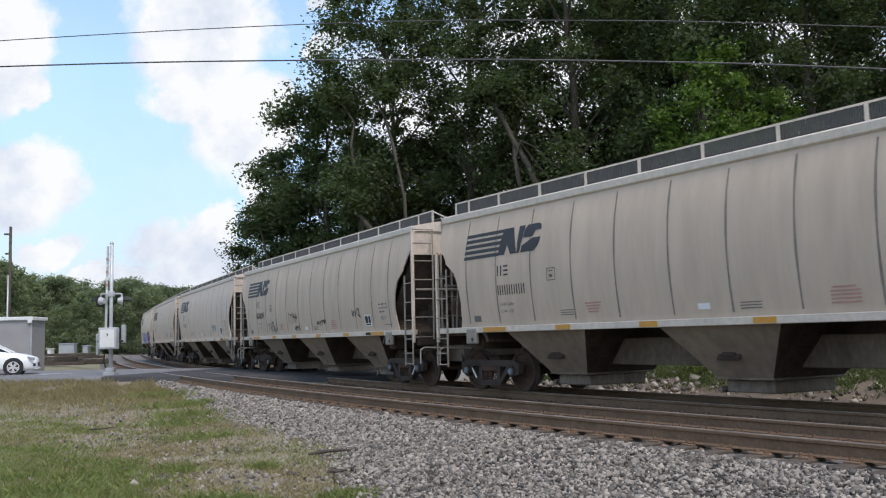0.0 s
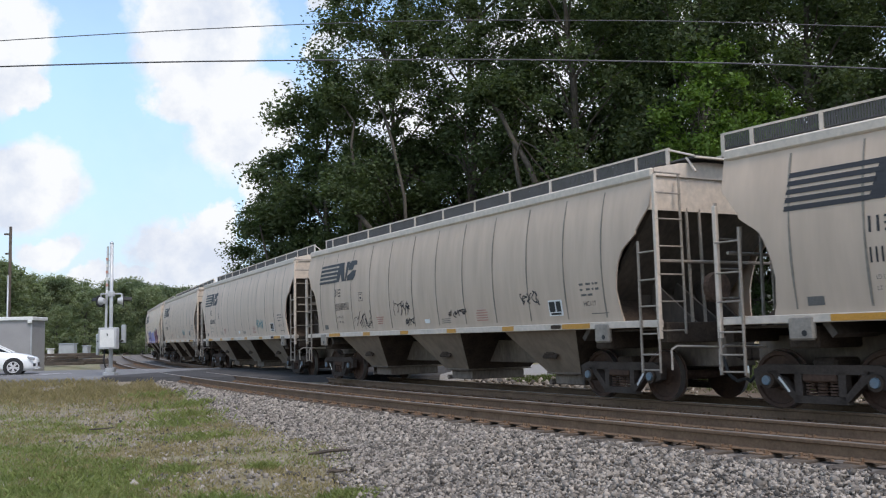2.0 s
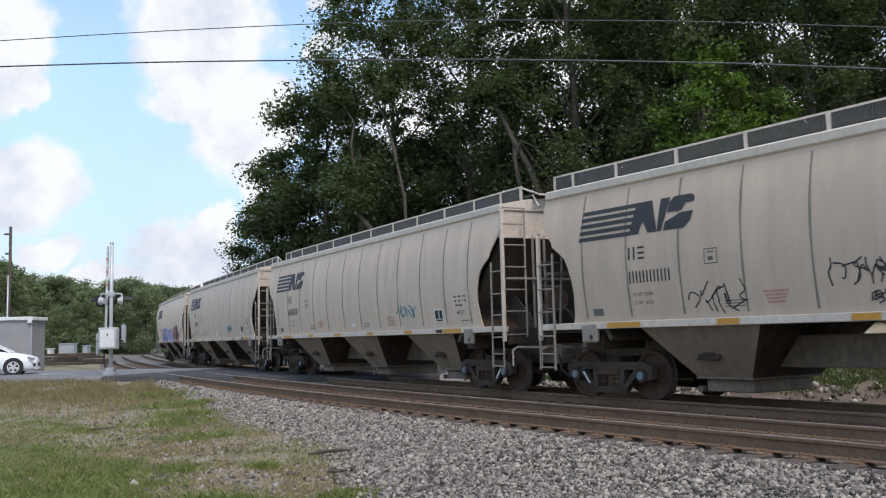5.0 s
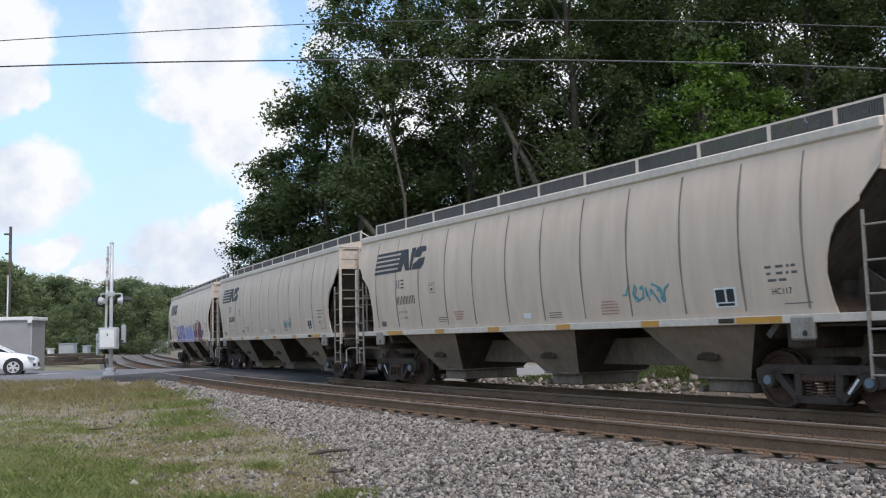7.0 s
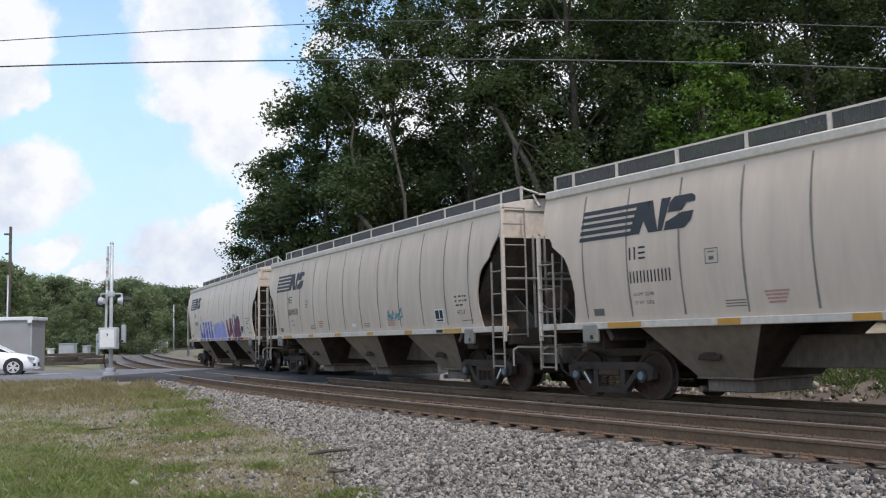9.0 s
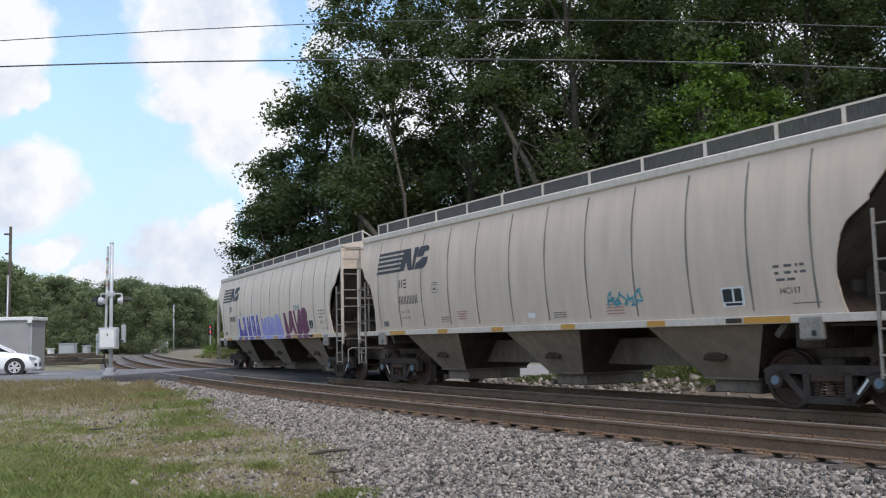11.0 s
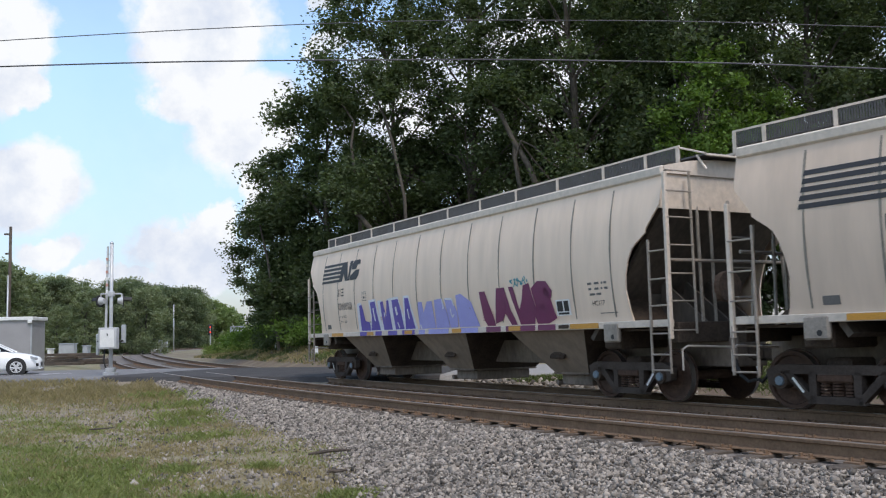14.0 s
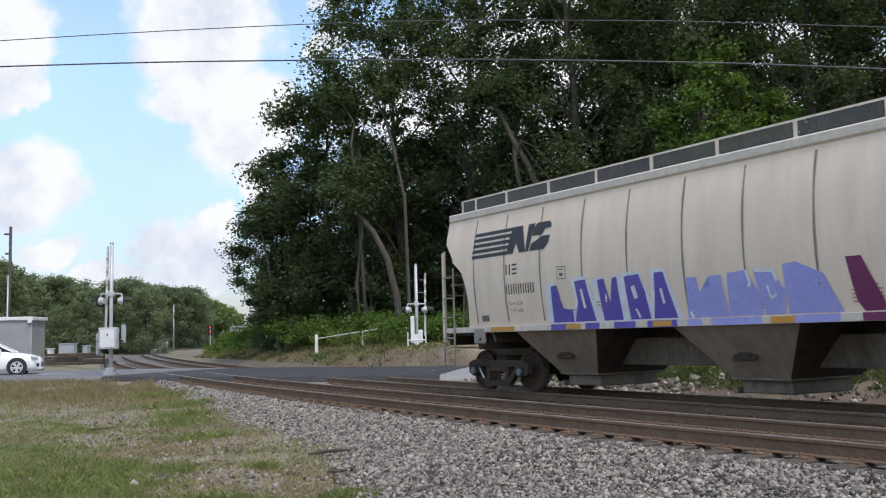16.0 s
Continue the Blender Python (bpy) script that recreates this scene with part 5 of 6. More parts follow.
def cabinets():
    for px, y, w, h, z, label, mt in ((119, 75, 0.62, 0.78, 0.62, "pale equipment cabinet beside the line", GALV), (152, 75, 0.22, 0.62, 0.58, "small grey equipment box", GALV), (89, 70, 0.14, 0.42, 0.62, "small white marker box", WHITE), (271, 150, 0.35, 0.5, 0.9, "small white box far along the line", WHITE), (287, 152, 0.7, 1.1, 0.7, "grey trackside box far along the line", GALV)):
        ob = thing("equipment_cabinet", label, "cabinet", at=((px - 784) / 1665 * y, y, z))
        bm = bmesh.new()
        box(bm, -w, w, -0.3, 0.3, -0.8, h, 0.03)
        body = part("body", bm, mt, ob)
        bm = bmesh.new()
        box(bm, -w - 0.05, w + 0.05, -0.36, 0.36, h, h + 0.07, 0.02)
        part("lid", bm, mt, ob)
        bm = bmesh.new()
        box(bm, -w * 0.8, w * 0.8, -0.32, -0.301, 0.05, h - 0.1, 0.005)
        part("door", bm, mt, body)


cabinets()


def scrap_ties():
    """Old ties dumped by the siding."""
    bm = bmesh.new()
    box(bm, -1.25, 1.25, -0.11, 0.11, 0, 0.18, 0.02)
    first = tagged(part("old_tie", bm, TIE, None), "old dark wooden tie dumped in a heap", "timber", "heap of old ties")
    r = random.Random(6)
    spots = [((px - 784) / 1665 * 62 + r.uniform(-0.2, 0.2), 62 + r.uniform(-1, 1), 0.02 + lv * 0.19, r.uniform(-3, 3), lv) for lv, pxs in ((0, (95, 128, 165)), (1, (98, 132, 160)), (2, (104, 140)), (3, (112, 146))) for px in pxs]
    first.matrix_basis = pose(*spots[0][:3], 0, 0, spots[0][3])
    for x, y, z, a, lv in spots[1:]:
        copy_thing(first, pose(x, y, z, 0, 0, a + (12 if lv == 3 else 0)))


scrap_ties()


def bank_fence():
    ob = thing("marker_post", "white marker post on the bank", "post", at=(-7.08, 52.0, 0.75))
    bm = bmesh.new()
    box(bm, -0.085, 0.085, -0.05, 0.05, -0.4, 0.80, 0.012)
    part("board", bm, WHITE, ob)
    ob = thing("marker_post", "short white marker post among bushes", "post", at=(-11.9, 66.5, 1.15))
    bm = bmesh.new()
    box(bm, -0.09, 0.09, -0.05, 0.05, -0.6, 0.45, 0.012)
    part("board", bm, WHITE, ob)
    bm = bmesh.new()
    pts = [(-7.0, 51.8, 1.34), (-4.4, 50.5, 1.66), (-2.0, 49.0, 1.95)]
    for a, b in zip(pts, pts[1:]):
        rod(bm, a, b, 0.025, seg=8)
    for x, y, z in pts[1:]:
        rod(bm, (x, y, z - 1.2), (x, y, z), 0.02, seg=8)
    tagged(part("pipe_rail", bm, WHITE), "pale pipe rail along the bank", "railing")


bank_fence()


def far_signal():
    y = 150.0
    x = (370 - 784) / 1665 * y
    ob = thing("block_signal", "distant railway signal showing two red lamps", "railway signal", at=(x, y, 0.2))
    bm = bmesh.new()
    rod(bm, (0, 0, 0), (0, 0, 3.7), 0.07)
    part("mast", bm, GALV, ob)
    red = bpy.data.materials.new("red signal lens")
    red.use_nodes = True
    b = red.node_tree.nodes["Principled BSDF"]
    b.inputs["Base Color"].default_value = (0.5, 0.02, 0.01, 1)
    b.inputs["Emission Color"].default_value, b.inputs["Emission Strength"].default_value = (1.0, 0.06, 0.03, 1), 1.2
    for z in (2.75, 3.55):
        bm = bmesh.new()
        box(bm, -0.35, 0.35, -0.05, 0.15, z - 0.45, z + 0.45, 0.1)
        head = part("signal_head", bm, BLACK, ob, "black signal head")
        bm = bmesh.new()
        rod(bm, (0, -0.06, z), (0, -0.09, z), 0.12, seg=16)
        part("lens", bm, red, head, "glowing red lens")
    y = 170.0
    x0, x1 = (406 - 784) / 1665 * y, (431 - 784) / 1665 * y
    ob = thing("signal_bridge", "distant pale lattice signal bridge", "gantry", at=(x0, y, 0.2))
    bm = bmesh.new()
    w = x1 - x0
    for z in (3.1, 3.9):
        rod(bm, (0, 0, z), (w, 0, z), 0.07, seg=6)
    for i in range(8):
        a = w * i / 8
        rod(bm, (a, 0, 3.1 if i % 2 else 3.9), (a + w / 8, 0, 3.9 if i % 2 else 3.1), 0.045, seg=6)
    part("lattice", bm, GALV, ob)
    for a in (0, w):
        bm = bmesh.new()
        rod(bm, (a, 0, 0), (a, 0, 3.9), 0.08, seg=6)
        part("leg", bm, GALV, ob)


far_signal()


def wires():
    for pts, r, label in ((((-16, 7.60), (-9.57, 7.91), (-6.1, 8.04), (-2.6, 8.13), (0.3, 8.14), (5.25, 8.0), (9.78, 7.75), (16, 7.4)), 0.010, "thin dark overhead wire"), (((-16, 7.25), (-9.55, 7.33), (-6.1, 7.35), (-3.4, 7.32), (1.5, 7.23), (6.4, 7.03), (9.7, 6.82), (16, 6.4)), 0.016, "dark overhead cable above the tracks")):
        verts, faces = [], []
        xs = np.linspace(-16, 16, 33)
        zs = np.interp(xs, *zip(*pts))
        zs[1:-1] = (zs[:-2] + 2 * zs[1:-1] + zs[2:]) / 4
        tube(verts, faces, [Vector((a, 20, b)) for a, b in zip(xs, zs)], [r] * 33, 6)
        tagged(new("overhead_wire", mesh_of("overhead_wire", verts, faces, WIRE)), label, "wire")
    for x, h in ((-16.1, 8.1), (16.1, 7.9)):
        pole(x, 20.0, float(ground_up(np.array([x]), np.array([20.0]))[0]), h, 0.14, "wooden pole holding the overhead wires", TIE)


wires()


def road_car():
    """A white hatchback waiting at the crossing, its bonnet towards the rails."""
    ob = thing("car", "white hatchback waiting on the road", "car")
    paint = shade("white car paint", (0.86, 0.87, 0.87), 0.25, other=(0.82, 0.83, 0.84), size=2.0, amount=0.2)
    glass = shade("dark car glass", (0.02, 0.025, 0.03), 0.08, other=(0.03, 0.03, 0.035), size=1.0, amount=0.2)
    rubber = shade("tyre rubber", (0.025, 0.025, 0.026), 0.85, size=0.2, amount=0.4)
    alloy = shade("alloy wheel", (0.66, 0.66, 0.67), 0.4, 0.1, size=0.2, amount=0.3)
    # body sections along x: 0 is the nose, negative to the tail; lower body and shoulder
    secs = [(0.00, 0.30, 0.62, 0.55), (-0.10, 0.20, 0.72, 0.70), (-0.45, 0.17, 0.84, 0.84), (-0.95, 0.17, 0.93, 0.89), (-1.40, 0.17, 0.99, 0.90), (-2.6, 0.17, 1.00, 0.905), (-3.6, 0.17, 1.03, 0.89), (-4.15, 0.22, 1.02, 0.82), (-4.32, 0.32, 0.92, 0.70)]
    bm = bmesh.new()
    rings = []
    for x, lo, hi, w in secs:
        rings.append([bm.verts.new((x, sy * k * w, z)) for sy, k, z in ((-1, 0.90, lo), (-1, 1.0, lo + 0.14), (-1, 1.0, (lo + hi) / 2 + 0.05), (-1, 0.95, hi - 0.05), (-1, 0.80, hi), (1, 0.80, hi), (1, 0.95, hi - 0.05), (1, 1.0, (lo + hi) / 2 + 0.05), (1, 1.0, lo + 0.14), (1, 0.90, lo))])
    for a, b in zip(rings, rings[1:]):
        for i in range(10):
            bm.faces.new((a[i], a[(i + 1) % 10], b[(i + 1) % 10], b[i]))
    bm.faces.new(rings[0])
    bm.faces.new(rings[-1][::-1])
    body = part("body", bm, paint, ob, "white painted body", True)
    cab = [(-1.05, 0.95, 0.74), (-1.85, 1.36, 0.62), (-2.4, 1.46, 0.60), (-3.2, 1.43, 0.60), (-3.95, 1.18, 0.62), (-4.2, 0.98, 0.66)]
    bm = bmesh.new()
    rings = [[bm.verts.new(p) for p in ((x, -0.80, 0.93), (x, -w, z - 0.05), (x, -w * 0.85, z), (x, w * 0.85, z), (x, w, z - 0.05), (x, 0.80, 0.93))] for x, z, w in cab]
    for a, b in zip(rings, rings[1:]):
        for i in range(6):
            bm.faces.new((a[i], a[(i + 1) % 6], b[(i + 1) % 6], b[i]))
    bm.faces.new(rings[0])
    bm.faces.new(rings[-1][::-1])
    part("cabin", bm, glass, ob, "dark cabin windows", True)
    bm = bmesh.new()
    rings = [[bm.verts.new(p) for p in ((x, -w * 0.86, z - 0.01), (x, -w * 0.7, z + 0.025), (x, w * 0.7, z + 0.025), (x, w * 0.86, z - 0.01))] for x, z, w in cab[1:5]]
    for a, b in zip(rings, rings[1:]):
        for i in range(3):
            bm.faces.new((a[i], a[i + 1], b[i + 1], b[i]))
    part("roof_panel", bm, paint, ob)
    for sy in (-1, 1):
        for a, b in (((-1.05, 0.80, 0.95), (-1.85, 0.64, 1.36)), ((-2.55, 0.84, 0.98), (-2.55, 0.62, 1.42))):
            bm = bmesh.new()
            rod(bm, (a[0], sy * a[1], a[2]), (b[0], sy * b[1], b[2]), 0.035, seg=6)
            part("window_pillar", bm, paint, ob)
        for x in (-0.92, -3.55):
            bm = bmesh.new()
            rod(bm, (x, sy * 0.70, 0.33), (x, sy * 0.915, 0.33), 0.40, seg=28)
            part("wheel_arch", bm, BLACK, body)
            bm = bmesh.new()
            rod(bm, (x, sy * 0.72, 0.325), (x, sy * 0.93, 0.325), 0.325, 0.315, seg=28)
            wheel = part("wheel", bm, rubber, ob, "black tyre")
            bm = bmesh.new()
            rod(bm, (x, sy * 0.925, 0.325), (x, sy * 0.935, 0.325), 0.065, seg=12)
            for k in range(10):
                a = 2 * math.pi * k / 10 + (0.12 if k % 2 else -0.12)
                rod(bm, (x + 0.04 * math.cos(a), sy * 0.93, 0.325 + 0.04 * math.sin(a)), (x + 0.21 * math.cos(a), sy * 0.938, 0.325 + 0.21 * math.sin(a)), 0.026, seg=6)
            for k in range(20):
                a, b = 2 * math.pi * k / 20, 2 * math.pi * (k + 1) / 20
                rod(bm, (x + 0.225 * math.cos(a), sy * 0.935, 0.325 + 0.225 * math.sin(a)), (x + 0.225 * math.cos(b), sy * 0.935, 0.325 + 0.225 * math.sin(b)), 0.02, seg=5)
            part("rim", bm, alloy, wheel, "silver spoked rim")
        bm = bmesh.new()
        m = Matrix.Translation((-0.30, sy * 0.79, 0.70)) @ Matrix.Rotation(sy * radians(24), 4, "Z") @ Matrix.Rotation(radians(12), 4, "Y")
        box(bm, -0.28, 0.24, -0.03, 0.03, -0.06, 0.06, 0.02, m)
        part("headlight", bm, shade("headlight lens", (0.45, 0.47, 0.5), 0.1, 0.4, size=0.1), ob, "clear headlight")
        bm = bmesh.new()
        m = Matrix.Translation((-0.16, sy * 0.70, 0.40)) @ Matrix.Rotation(sy * radians(38), 4, "Z")
        box(bm, -0.13, 0.13, -0.02, 0.02, -0.06, 0.07, 0.015, m)
        part("fog_lamp_recess", bm, BLACK, ob)
        bm = bmesh.new()
        box(bm, -1.72, -1.52, min(sy * 0.88, sy * 1.02), max(sy * 0.88, sy * 1.02), 0.98, 1.10, 0.03)
        part("door_mirror", bm, paint, ob)
    bm = bmesh.new()
    box(bm, -0.08, 0.02, -0.45, 0.45, 0.34, 0.50, 0.02)
    part("grille", bm, BLACK, ob)
    bm = bmesh.new()
    box(bm, -0.10, 0.03, -0.66, 0.66, 0.22, 0.27, 0.015)
    part("bumper_lip", bm, paint, ob)
    return ob


ROAD_CAR = road_car()


def litter():
    """Broken sticks and old planks on the stones."""
    r = random.Random(2)
    for x, y, z, length, w, turn, label in ((2.15, 10.3, -0.34, 0.42, 0.016, 60, "dark broken stick on the ballast"), (2.45, 10.9, -0.30, 0.25, 0.013, 40, "dark broken stick on the ballast"), (-2.0, 13.7, -0.40, 0.62, 0.028, 8, "weathered plank in the grass"), (-1.5, 11.85, -0.41, 0.26, 0.026, -12, "weathered plank end in the grass"), (-1.84, 16.2, -0.30, 0.45, 0.03, 20, "pale stick on the ballast"), (-6.8, 18.1, -0.38, 0.45, 0.02, 5, "pale stick in the grass")):
        verts, faces = [], []
        d = Vector((math.cos(radians(turn)), math.sin(radians(turn)), 0.06))
        pts = [Vector((x, y, z + 0.02)) + d * (length * k / 4) + Vector((0, r.uniform(-0.2, 0.2) * w, r.uniform(-0.3, 0.3) * w)) for k in range(5)]
        tube(verts, faces, pts, [w * k for k in (0.6, 1.0, 0.9, 0.8, 0.4)], 6)
        tagged(new("stick", mesh_of("stick", verts, faces, BARK if "pale" in label else TIE)), label, "stick", "sticks by the track")


litter()


def road_marks():
    for (a, b), (c, d) in (((-22.0, 39.6), (-16.2, 38.6)), ((-17.2, 39.9), (-15.6, 39.5))):
        bm = bmesh.new()
        bm.faces.new([bm.verts.new((x, y, 0.106)) for x, y in ((a, b), (c, d), (c, d + 0.14), (a, b + 0.14))])
        tagged(part("road_line", bm, WHITE), "worn white painted road line", "road marking", kind="structure")


road_marks()
# ---- loose stones and grass ----
def scatter(name, s, n, up, size, material, rng, label, category):
    """Many small angular stones in one mesh, at length s and distance n off the line."""
    count = len(s)
    a = np.interp(s, LINE_S, LINE_A)
    x = np.interp(s, LINE_S, LINE_X) + n * np.sin(a)
    y = np.interp(s, LINE_S, LINE_Y) - n * np.cos(a)
    base = np.array([(1, 1, 1), (-1, 1, 1), (-1, -1, 1), (1, -1, 1), (1, 1, -1), (-1, 1, -1), (-1, -1, -1), (1, -1, -1)], float) * 0.62
    v = base[None] * rng.uniform(0.38, 1.32, (count, 8, 3))
    v *= (size * rng.lognormal(0, 0.30, count))[:, None, None] * rng.uniform(0.7, 1.25, (count, 1, 3))
    q = rng.normal(size=(count, 4))
    q /= np.linalg.norm(q, axis=1)[:, None]
    w, i, j, k = q.T
    R = np.stack([1 - 2 * (j * j + k * k), 2 * (i * j - k * w), 2 * (i * k + j * w), 2 * (i * j + k * w), 1 - 2 * (i * i + k * k), 2 * (j * k - i * w), 2 * (i * k - j * w), 2 * (j * k + i * w), 1 - 2 * (i * i + j * j)], -1).reshape(-1, 3, 3)
    v = np.einsum("nij,nkj->nki", R, v) + np.stack([x, y, up], -1)[:, None]
    f = np.array([(0, 1, 2, 3), (7, 6, 5, 4), (0, 4, 5, 1), (1, 5, 6, 2), (2, 6, 7, 3), (3, 7, 4, 0)])
    idx = (f[None] + 8 * np.arange(count)[:, None, None]).reshape(-1)
    me = bpy.data.meshes.new(name)
    me.vertices.add(count * 8)
    me.vertices.foreach_set("co", v.ravel())
    me.loops.add(len(idx))
    me.loops.foreach_set("vertex_index", idx)
    me.polygons.add(count * 6)
    me.polygons.foreach_set("loop_start", np.arange(0, count * 24, 4))
    me.materials.append(material)
    me.update(calc_edges=True)
    return tagged(new(name, me), label, category, kind="stuff")


def stones():
    rng = np.random.default_rng(5)
    parts_ = []
    for s0, s1, count, size in ((6, 24, 66000, 0.0255), (-6, 6, 30000, 0.028), (-20, -6, 9000, 0.038)):
        s = rng.uniform(s0, s1, count)
        n = 5.0 + (stone_edge(s) - 5.0 + 0.1) * rng.uniform(0, 1.04, count) + rng.normal(size=count) * 0.05
        parts_.append((s, n, np.full(count, size)))
    s, n, size = (np.concatenate(c) for c in zip(*parts_))
    scatter("ballast_stones", s, n, bed_up(s, n) + 0.004 + rng.normal(size=len(s)) * 0.011, size, STONE, rng, "loose grey crushed stones along the near track", "ballast")
    s = rng.uniform(-25, 24, 11000)
    n = rng.uniform(-2.6, 4.75, 11000)
    keep = np.abs(s + 13.5) > 5.2
    s, n = s[keep], n[keep]
    scatter("ballast_stones", s, n, bed_up(s, n) + np.where(n > 4.3, -0.01, np.where(n > 2.1, -0.03, -0.01)), np.full(len(s), 0.042), STONE_RUST, rng, "rust stained crushed stones between the rails", "ballast")
    # pale rubble beyond the far track and stray stones in the grass
    s = rng.uniform(-7, 16, 900)
    n = -2.3 - rng.gamma(2.0, 0.8, 900)
    a = np.interp(s, LINE_S, LINE_A)
    up = ground_up(np.interp(s, LINE_S, LINE_X) + n * np.sin(a), np.interp(s, LINE_S, LINE_Y) - n * np.cos(a)) + 0.03
    scatter("rubble", s, n, up, np.full(len(s), 0.05), STONE, rng, "pale rubble beyond the far track", "rubble")
    s = rng.uniform(-8, 6, 340)
    n = -2.5 - rng.gamma(1.6, 0.45, 340)
    a = np.interp(s, LINE_S, LINE_A)
    up = ground_up(np.interp(s, LINE_S, LINE_X) + n * np.sin(a), np.interp(s, LINE_S, LINE_Y) - n * np.cos(a)) + 0.035
    scatter("rubble", s, n, up, np.full(len(s), 0.085), STONE, rng, "coarse broken rock beyond the far track", "rubble")
    x, y = [], []
    for cx, cy, sx, sy, c in ((-8.5, 24, 1.6, 2.2, 420), (-5.2, 17, 1.3, 1.3, 360), (-3.0, 12.2, 0.8, 0.5, 160), (-3.4, 14.8, 0.8, 0.8, 260), (-16.5, 35.5, 1.6, 0.8, 700), (-1.9, 10.4, 0.7, 0.5, 200), (-13.0, 36.6, 1.6, 0.5, 500), (-7.2, 20, 1.2, 1.6, 240), (-2.4, 12.8, 1.2, 1.4, 300)):
        x.append(rng.normal(cx, sx, c))
        y.append(rng.normal(cy, sy, c))
    x, y = np.concatenate(x), np.concatenate(y)
    s, n = from_line(x, y)
    scatter("stray_stones", s, n, ground_up(x, y) + 0.005, np.full(len(s), 0.030), STONE, rng, "stray grey stones lying in the grass", "stones")


def blades(name, x, y, z, length, width, material, rng, label):
    count = len(x)
    ang = rng.uniform(0, 2 * math.pi, count)
    tip = rng.normal(size=(count, 2)) * 0.42
    c = np.stack([x, y, z], -1)
    side = np.stack([np.cos(ang), np.sin(ang), np.zeros(count)], -1) * (width / 2)[:, None]
    bend_ = np.stack([tip[:, 0] * length, tip[:, 1] * length, length * rng.uniform(0.6, 1.0, count)], -1)
    mid = c + bend_ * np.array([0.35, 0.35, 0.6])
    v = np.stack([c - side, c + side, mid + side * 0.8, c + bend_], 1).reshape(-1, 3)
    me = bpy.data.meshes.new(name)
    me.vertices.add(count * 4)
    me.vertices.foreach_set("co", v.ravel())
    me.loops.add(count * 4)
    me.loops.foreach_set("vertex_index", np.arange(count * 4))
    me.polygons.add(count)
    me.polygons.foreach_set("loop_start", np.arange(0, count * 4, 4))
    me.materials.append(material)
    me.update(calc_edges=True)
    tagged(new(name, me), label, "grass", kind="stuff")


def field(x, y, seed):
    return np.array([noise.noise((a * 0.55, b * 0.4, seed)) + 0.5 * noise.noise((a * 1.9, b * 1.5, seed + 7)) for a, b in zip(x, y)])


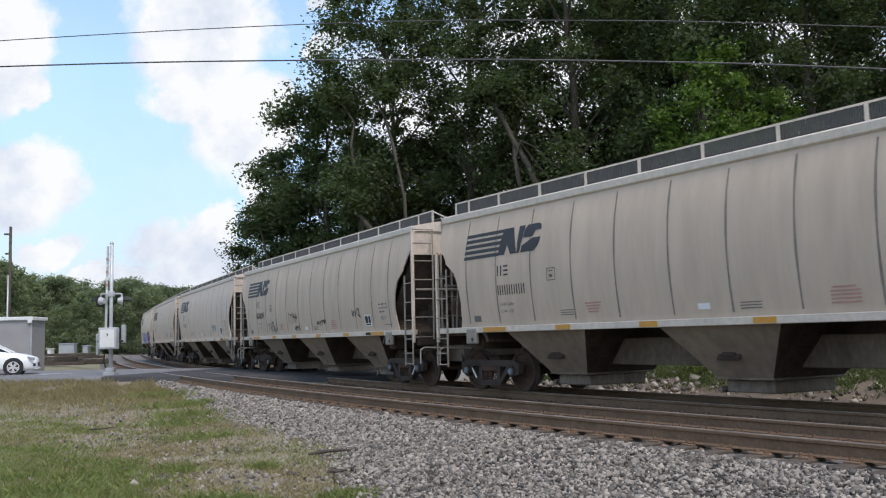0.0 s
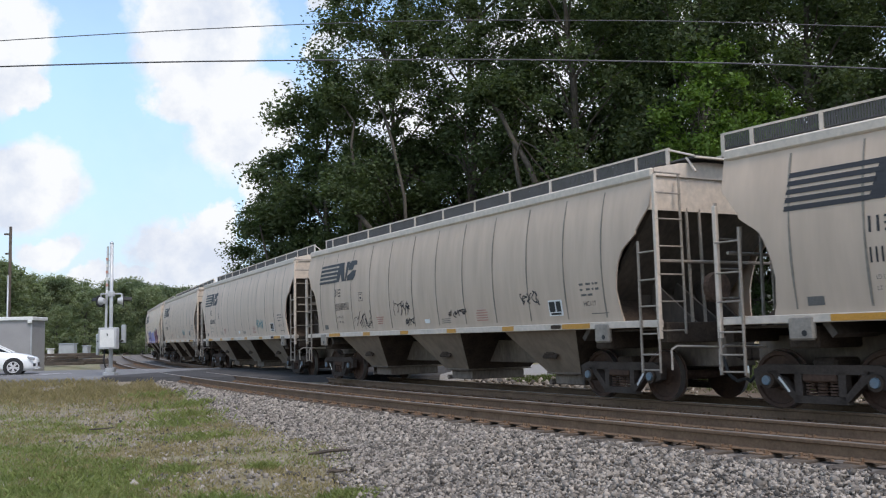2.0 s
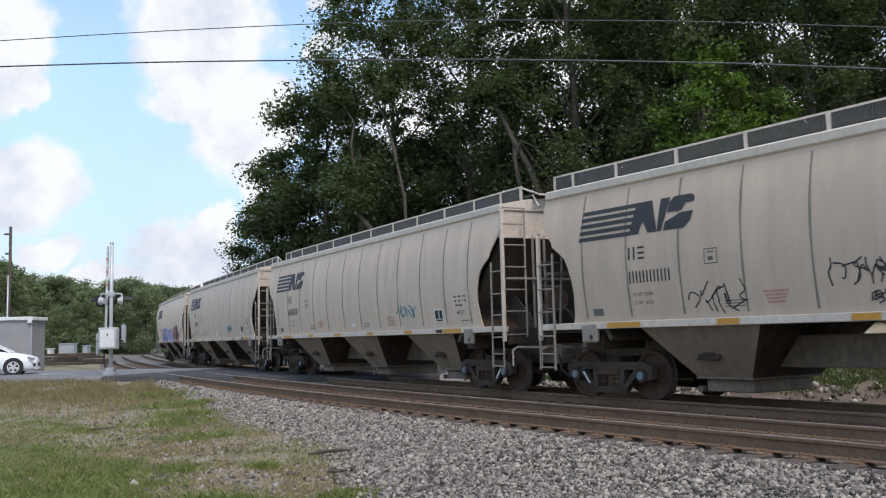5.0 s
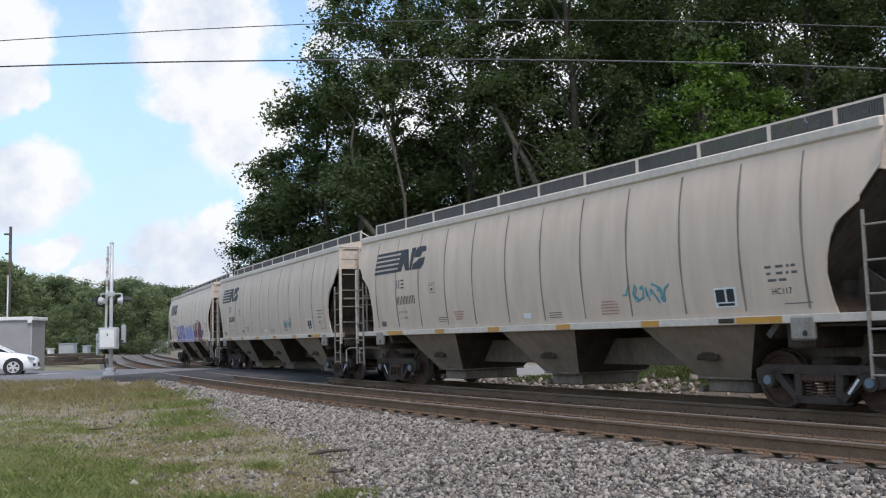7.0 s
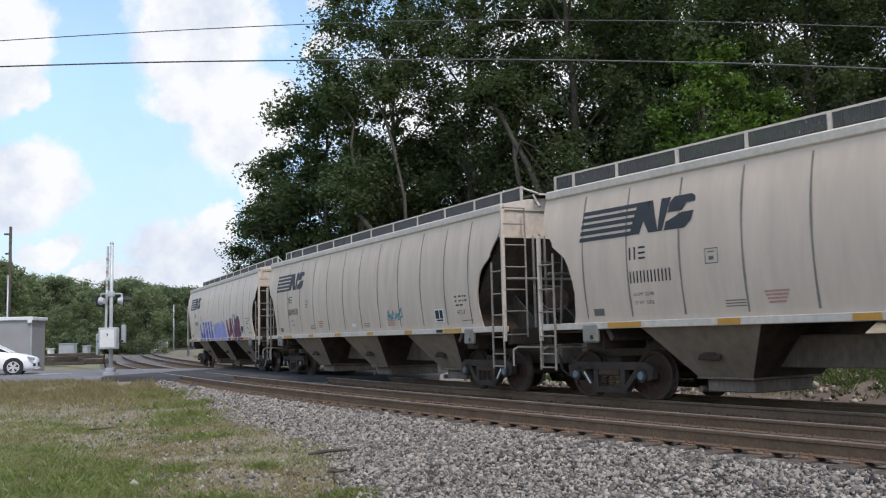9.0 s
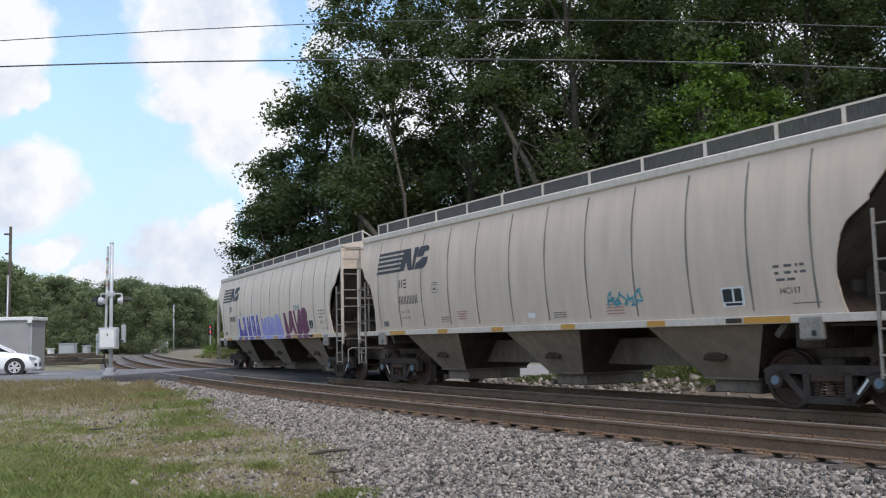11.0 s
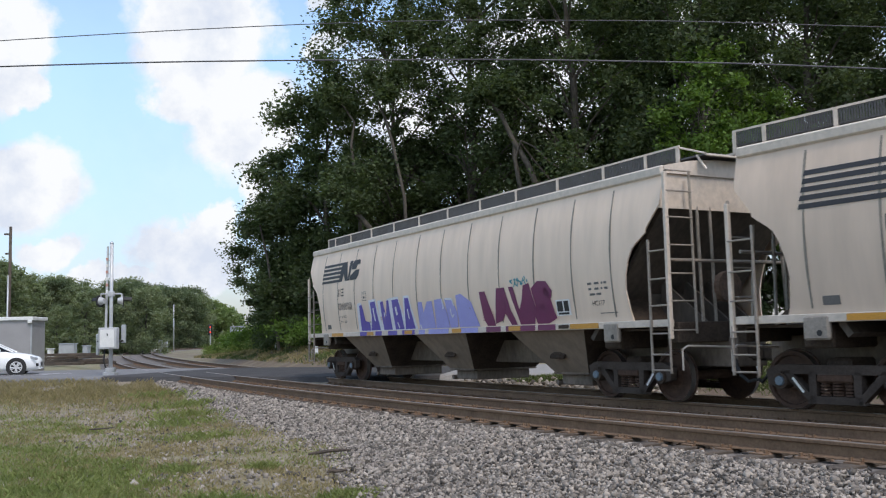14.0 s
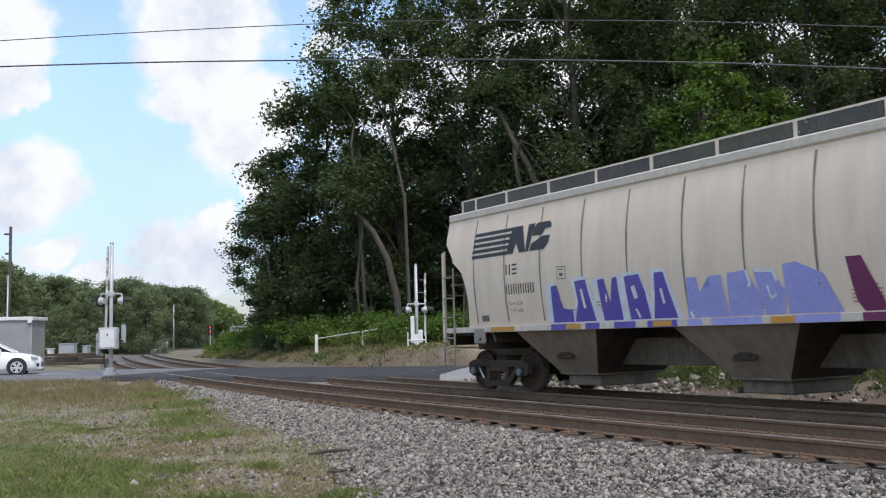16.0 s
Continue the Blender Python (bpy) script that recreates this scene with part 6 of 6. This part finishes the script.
def grass():
    rng = np.random.default_rng(12)
    count = 150000
    y = 7.5 + 26 * rng.uniform(0, 1, count) ** 1.9
    x = y * rng.uniform(-0.52, -0.02, count)
    s, n = from_line(x, y)
    p = lawn_at(x, y) * 0.5 + field(x, y, 2.0) * 1.3 - 0.1
    keep = (p > rng.uniform(-0.35, 0.55, count)) & (n > stone_edge(s) - 0.3) & (y < road_mid(x) - ROAD_HALF - 0.6)
    xx, yy = x[keep], y[keep]
    blades("lawn_grass", xx, yy, ground_up(xx, yy), 0.075 * rng.uniform(0.5, 1.5, len(xx)), np.full(len(xx), 0.009) * (1 + yy / 22), GRASS_GREEN, rng, "short green lawn grass")
    # dry tall grass before the road and thin straw on the bare soil
    count = 60000
    y = rng.uniform(14, 37.5, count)
    x = y * rng.uniform(-0.50, -0.16, count)
    s, n = from_line(x, y)
    tall = np.clip((y - 22) / 9, 0, 1) * (field(x, y, 11.0) > -0.25)
    keep = (n > stone_edge(s) + 0.0) & (y < road_mid(x) - ROAD_HALF - 0.7) & (rng.uniform(size=count) < 0.18 + 0.55 * tall)
    xx, yy, tt = x[keep], y[keep], tall[keep]
    blades("dry_grass", xx, yy, ground_up(xx, yy), (0.06 + 0.16 * tt) * rng.uniform(0.5, 1.3, len(xx)), np.full(len(xx), 0.016), GRASS_DRY, rng, "tall dry yellow grass before the road")
    count = 22000
    y = rng.uniform(8, 20, count)
    x = y * rng.uniform(-0.45, 0.0, count)
    s, n = from_line(x, y)
    keep = (n > stone_edge(s) - 0.6) & (field(x, y, 5.0) > -0.2)
    xx, yy = x[keep], y[keep]
    blades("straw_grass", xx, yy, ground_up(xx, yy), 0.06 * rng.uniform(0.5, 1.4, len(xx)), np.full(len(xx), 0.010), GRASS_DRY, rng, "thin dry straw on bare soil")
    count = 60000
    y = 8.5 + 22 * rng.uniform(0, 1, count) ** 1.6
    x = y * rng.uniform(-0.50, 0.02, count)
    s, n = from_line(x, y)
    f = field(x, y, 15.0) + 0.5 * field(x * 2.3, y * 2.3, 18.0)
    keep = (n > stone_edge(s) - 0.45 + 0.3 * f) & (f > rng.uniform(-0.55, 0.5, count)) & (y < road_mid(x) - ROAD_HALF - 0.6)
    x, y = x[keep], y[keep]
    green = field(x, y, 27.0) + rng.uniform(-0.25, 0.25, len(x)) > 0.02
    for sel, mt, name, label in ((green, GRASS_GREEN, "thin_grass", "thin green grass on bare soil"), (~green, GRASS_DRY, "straw_grass", "dry flattened straw on bare soil")):
        blades(name, x[sel], y[sel], ground_up(x[sel], y[sel]), 0.055 * rng.uniform(0.5, 1.5, sel.sum()), np.full(sel.sum(), 0.010) * (1 + y[sel] / 24), mt, rng, label)
    # single green tufts at the edge of the stones
    spots = ((-1.1, 10.2, 0.16), (-0.95, 10.35, 0.12), (-2.2, 9.9, 0.2), (-2.6, 10.1, 0.18), (-3.6, 12.6, 0.2), (-5.6, 19.5, 0.5), (-5.9, 21.5, 0.5), (-4.3, 16.8, 0.35), (-2.5, 12.8, 0.12), (-6.9, 24.5, 0.7), (-8.3, 28.5, 0.8))
    x = np.concatenate([rng.normal(a, r, 420) for a, b, r in spots])
    y = np.concatenate([rng.normal(b, r * 0.8, 420) for a, b, r in spots])
    blades("green_tufts", x, y, ground_up(x, y), np.concatenate([np.full(420, 0.08 + r * 0.22) for a, b, r in spots]) * rng.uniform(0.5, 1.2, len(x)), np.full(len(x), 0.012), GRASS_GREEN, rng, "green tufts at the edge of the stones")
    # weeds and dry grass on the far bank
    count = 22000
    x = rng.uniform(-24, 16, count)
    y = road_mid(x) + ROAD_HALF + 0.8 + 8.5 * rng.uniform(0, 1, count) ** 0.6
    off = from_line(x, y)[1]
    x, y = x[off < -4.6], y[off < -4.6]
    keep = field(x, y, 21.0) > 0.0
    xx, yy = x[keep], y[keep]
    blades("bank_grass", xx, yy, ground_up(xx, yy), 0.16 * rng.uniform(0.4, 1.3, len(xx)), np.full(len(xx), 0.025), GRASS_DRY, rng, "dry grass on the far bank")
    xx, yy = x[~keep], y[~keep]
    blades("bank_weeds", xx, yy, ground_up(xx, yy), 0.24 * rng.uniform(0.4, 1.3, len(xx)), np.full(len(xx), 0.03), GRASS_GREEN, rng, "green weeds on the far bank")
    # the bank beside the far track beyond the crossing
    count = 30000
    s, n = rng.uniform(-75, -16, count), -rng.uniform(3.6, 11, count)
    a = np.interp(s, LINE_S, LINE_A)
    x, y = np.interp(s, LINE_S, LINE_X) + n * np.sin(a), np.interp(s, LINE_S, LINE_Y) - n * np.cos(a)
    keep = np.abs(y - road_mid(x)) > ROAD_HALF + 0.5
    s, n, x, y = s[keep], n[keep], x[keep], y[keep]
    f = field(x, y, 41.0)
    for sel, mt, name, label in ((f > 0.12, WEED, "bank_weeds", "green weeds beside the far track"), ((f < 0.05) & (f > -0.5), GRASS_DRY, "bank_grass", "dry grass beside the far track")):
        blades(name, x[sel], y[sel], ground_up(x[sel], y[sel]), 0.24 * rng.uniform(0.4, 1.3, sel.sum()), np.full(sel.sum(), 0.04), mt, rng, label)
    count = 34000
    s = rng.uniform(-4, 22, count)
    n = -3.2 - rng.gamma(2.2, 1.0, count)
    a = np.interp(s, LINE_S, LINE_A)
    x, y = np.interp(s, LINE_S, LINE_X) + n * np.sin(a), np.interp(s, LINE_S, LINE_Y) - n * np.cos(a)
    keep = (field(x, y, 31.0) > -0.32) & (np.abs(y - road_mid(x)) > ROAD_HALF + 0.3)
    blades("verge_weeds", x[keep], y[keep], ground_up(x[keep], y[keep]), 0.16 * rng.uniform(0.4, 1.3, keep.sum()), np.full(keep.sum(), 0.020), WEED, rng, "green weeds beyond the far track")


stones()
grass()
# ---- what moves ----
PITCH = 17.818


def car_pose(i, t):
    mid = -25.18 + 4.475 * (t - 8) + 0.0159 * (t - 8) ** 2 / 2 + i * PITCH
    ax, ay, _ = on_line(mid - TRUCKS / 2)
    bx, by, _ = on_line(mid + TRUCKS / 2)
    return mid, pose((ax + bx) / 2, (ay + by) / 2, 0, 0, 0, math.degrees(math.atan2(by - ay, bx - ax)))


def motions():
    spot = lambda dx: pose(-17.68 + dx, 41.1, 0.075, 0, 0, 19)
    walk(ROAD_CAR, [(0, spot(0)), (3, spot(0)), (9, spot(0.0)), (11.5, spot(0.08)), (14.5, spot(0.13)), (16, spot(0.15))])
    for i, car in enumerate(CARS):
        walk(car, [(t, car_pose(i, t)[1]) for t in np.arange(0, 16.01, 0.5)])
        start = car_pose(i, 0)[0]
        for w in [c for c in car.children if c.name.startswith("wheelset")]:
            spot = w.location.copy()
            walk(w, [(t, Matrix.Translation(spot) @ Matrix.Rotation((car_pose(i, t)[0] - start) / 0.4572, 4, "Y")) for t in np.arange(0, 16.01, 0.1)])


motions()
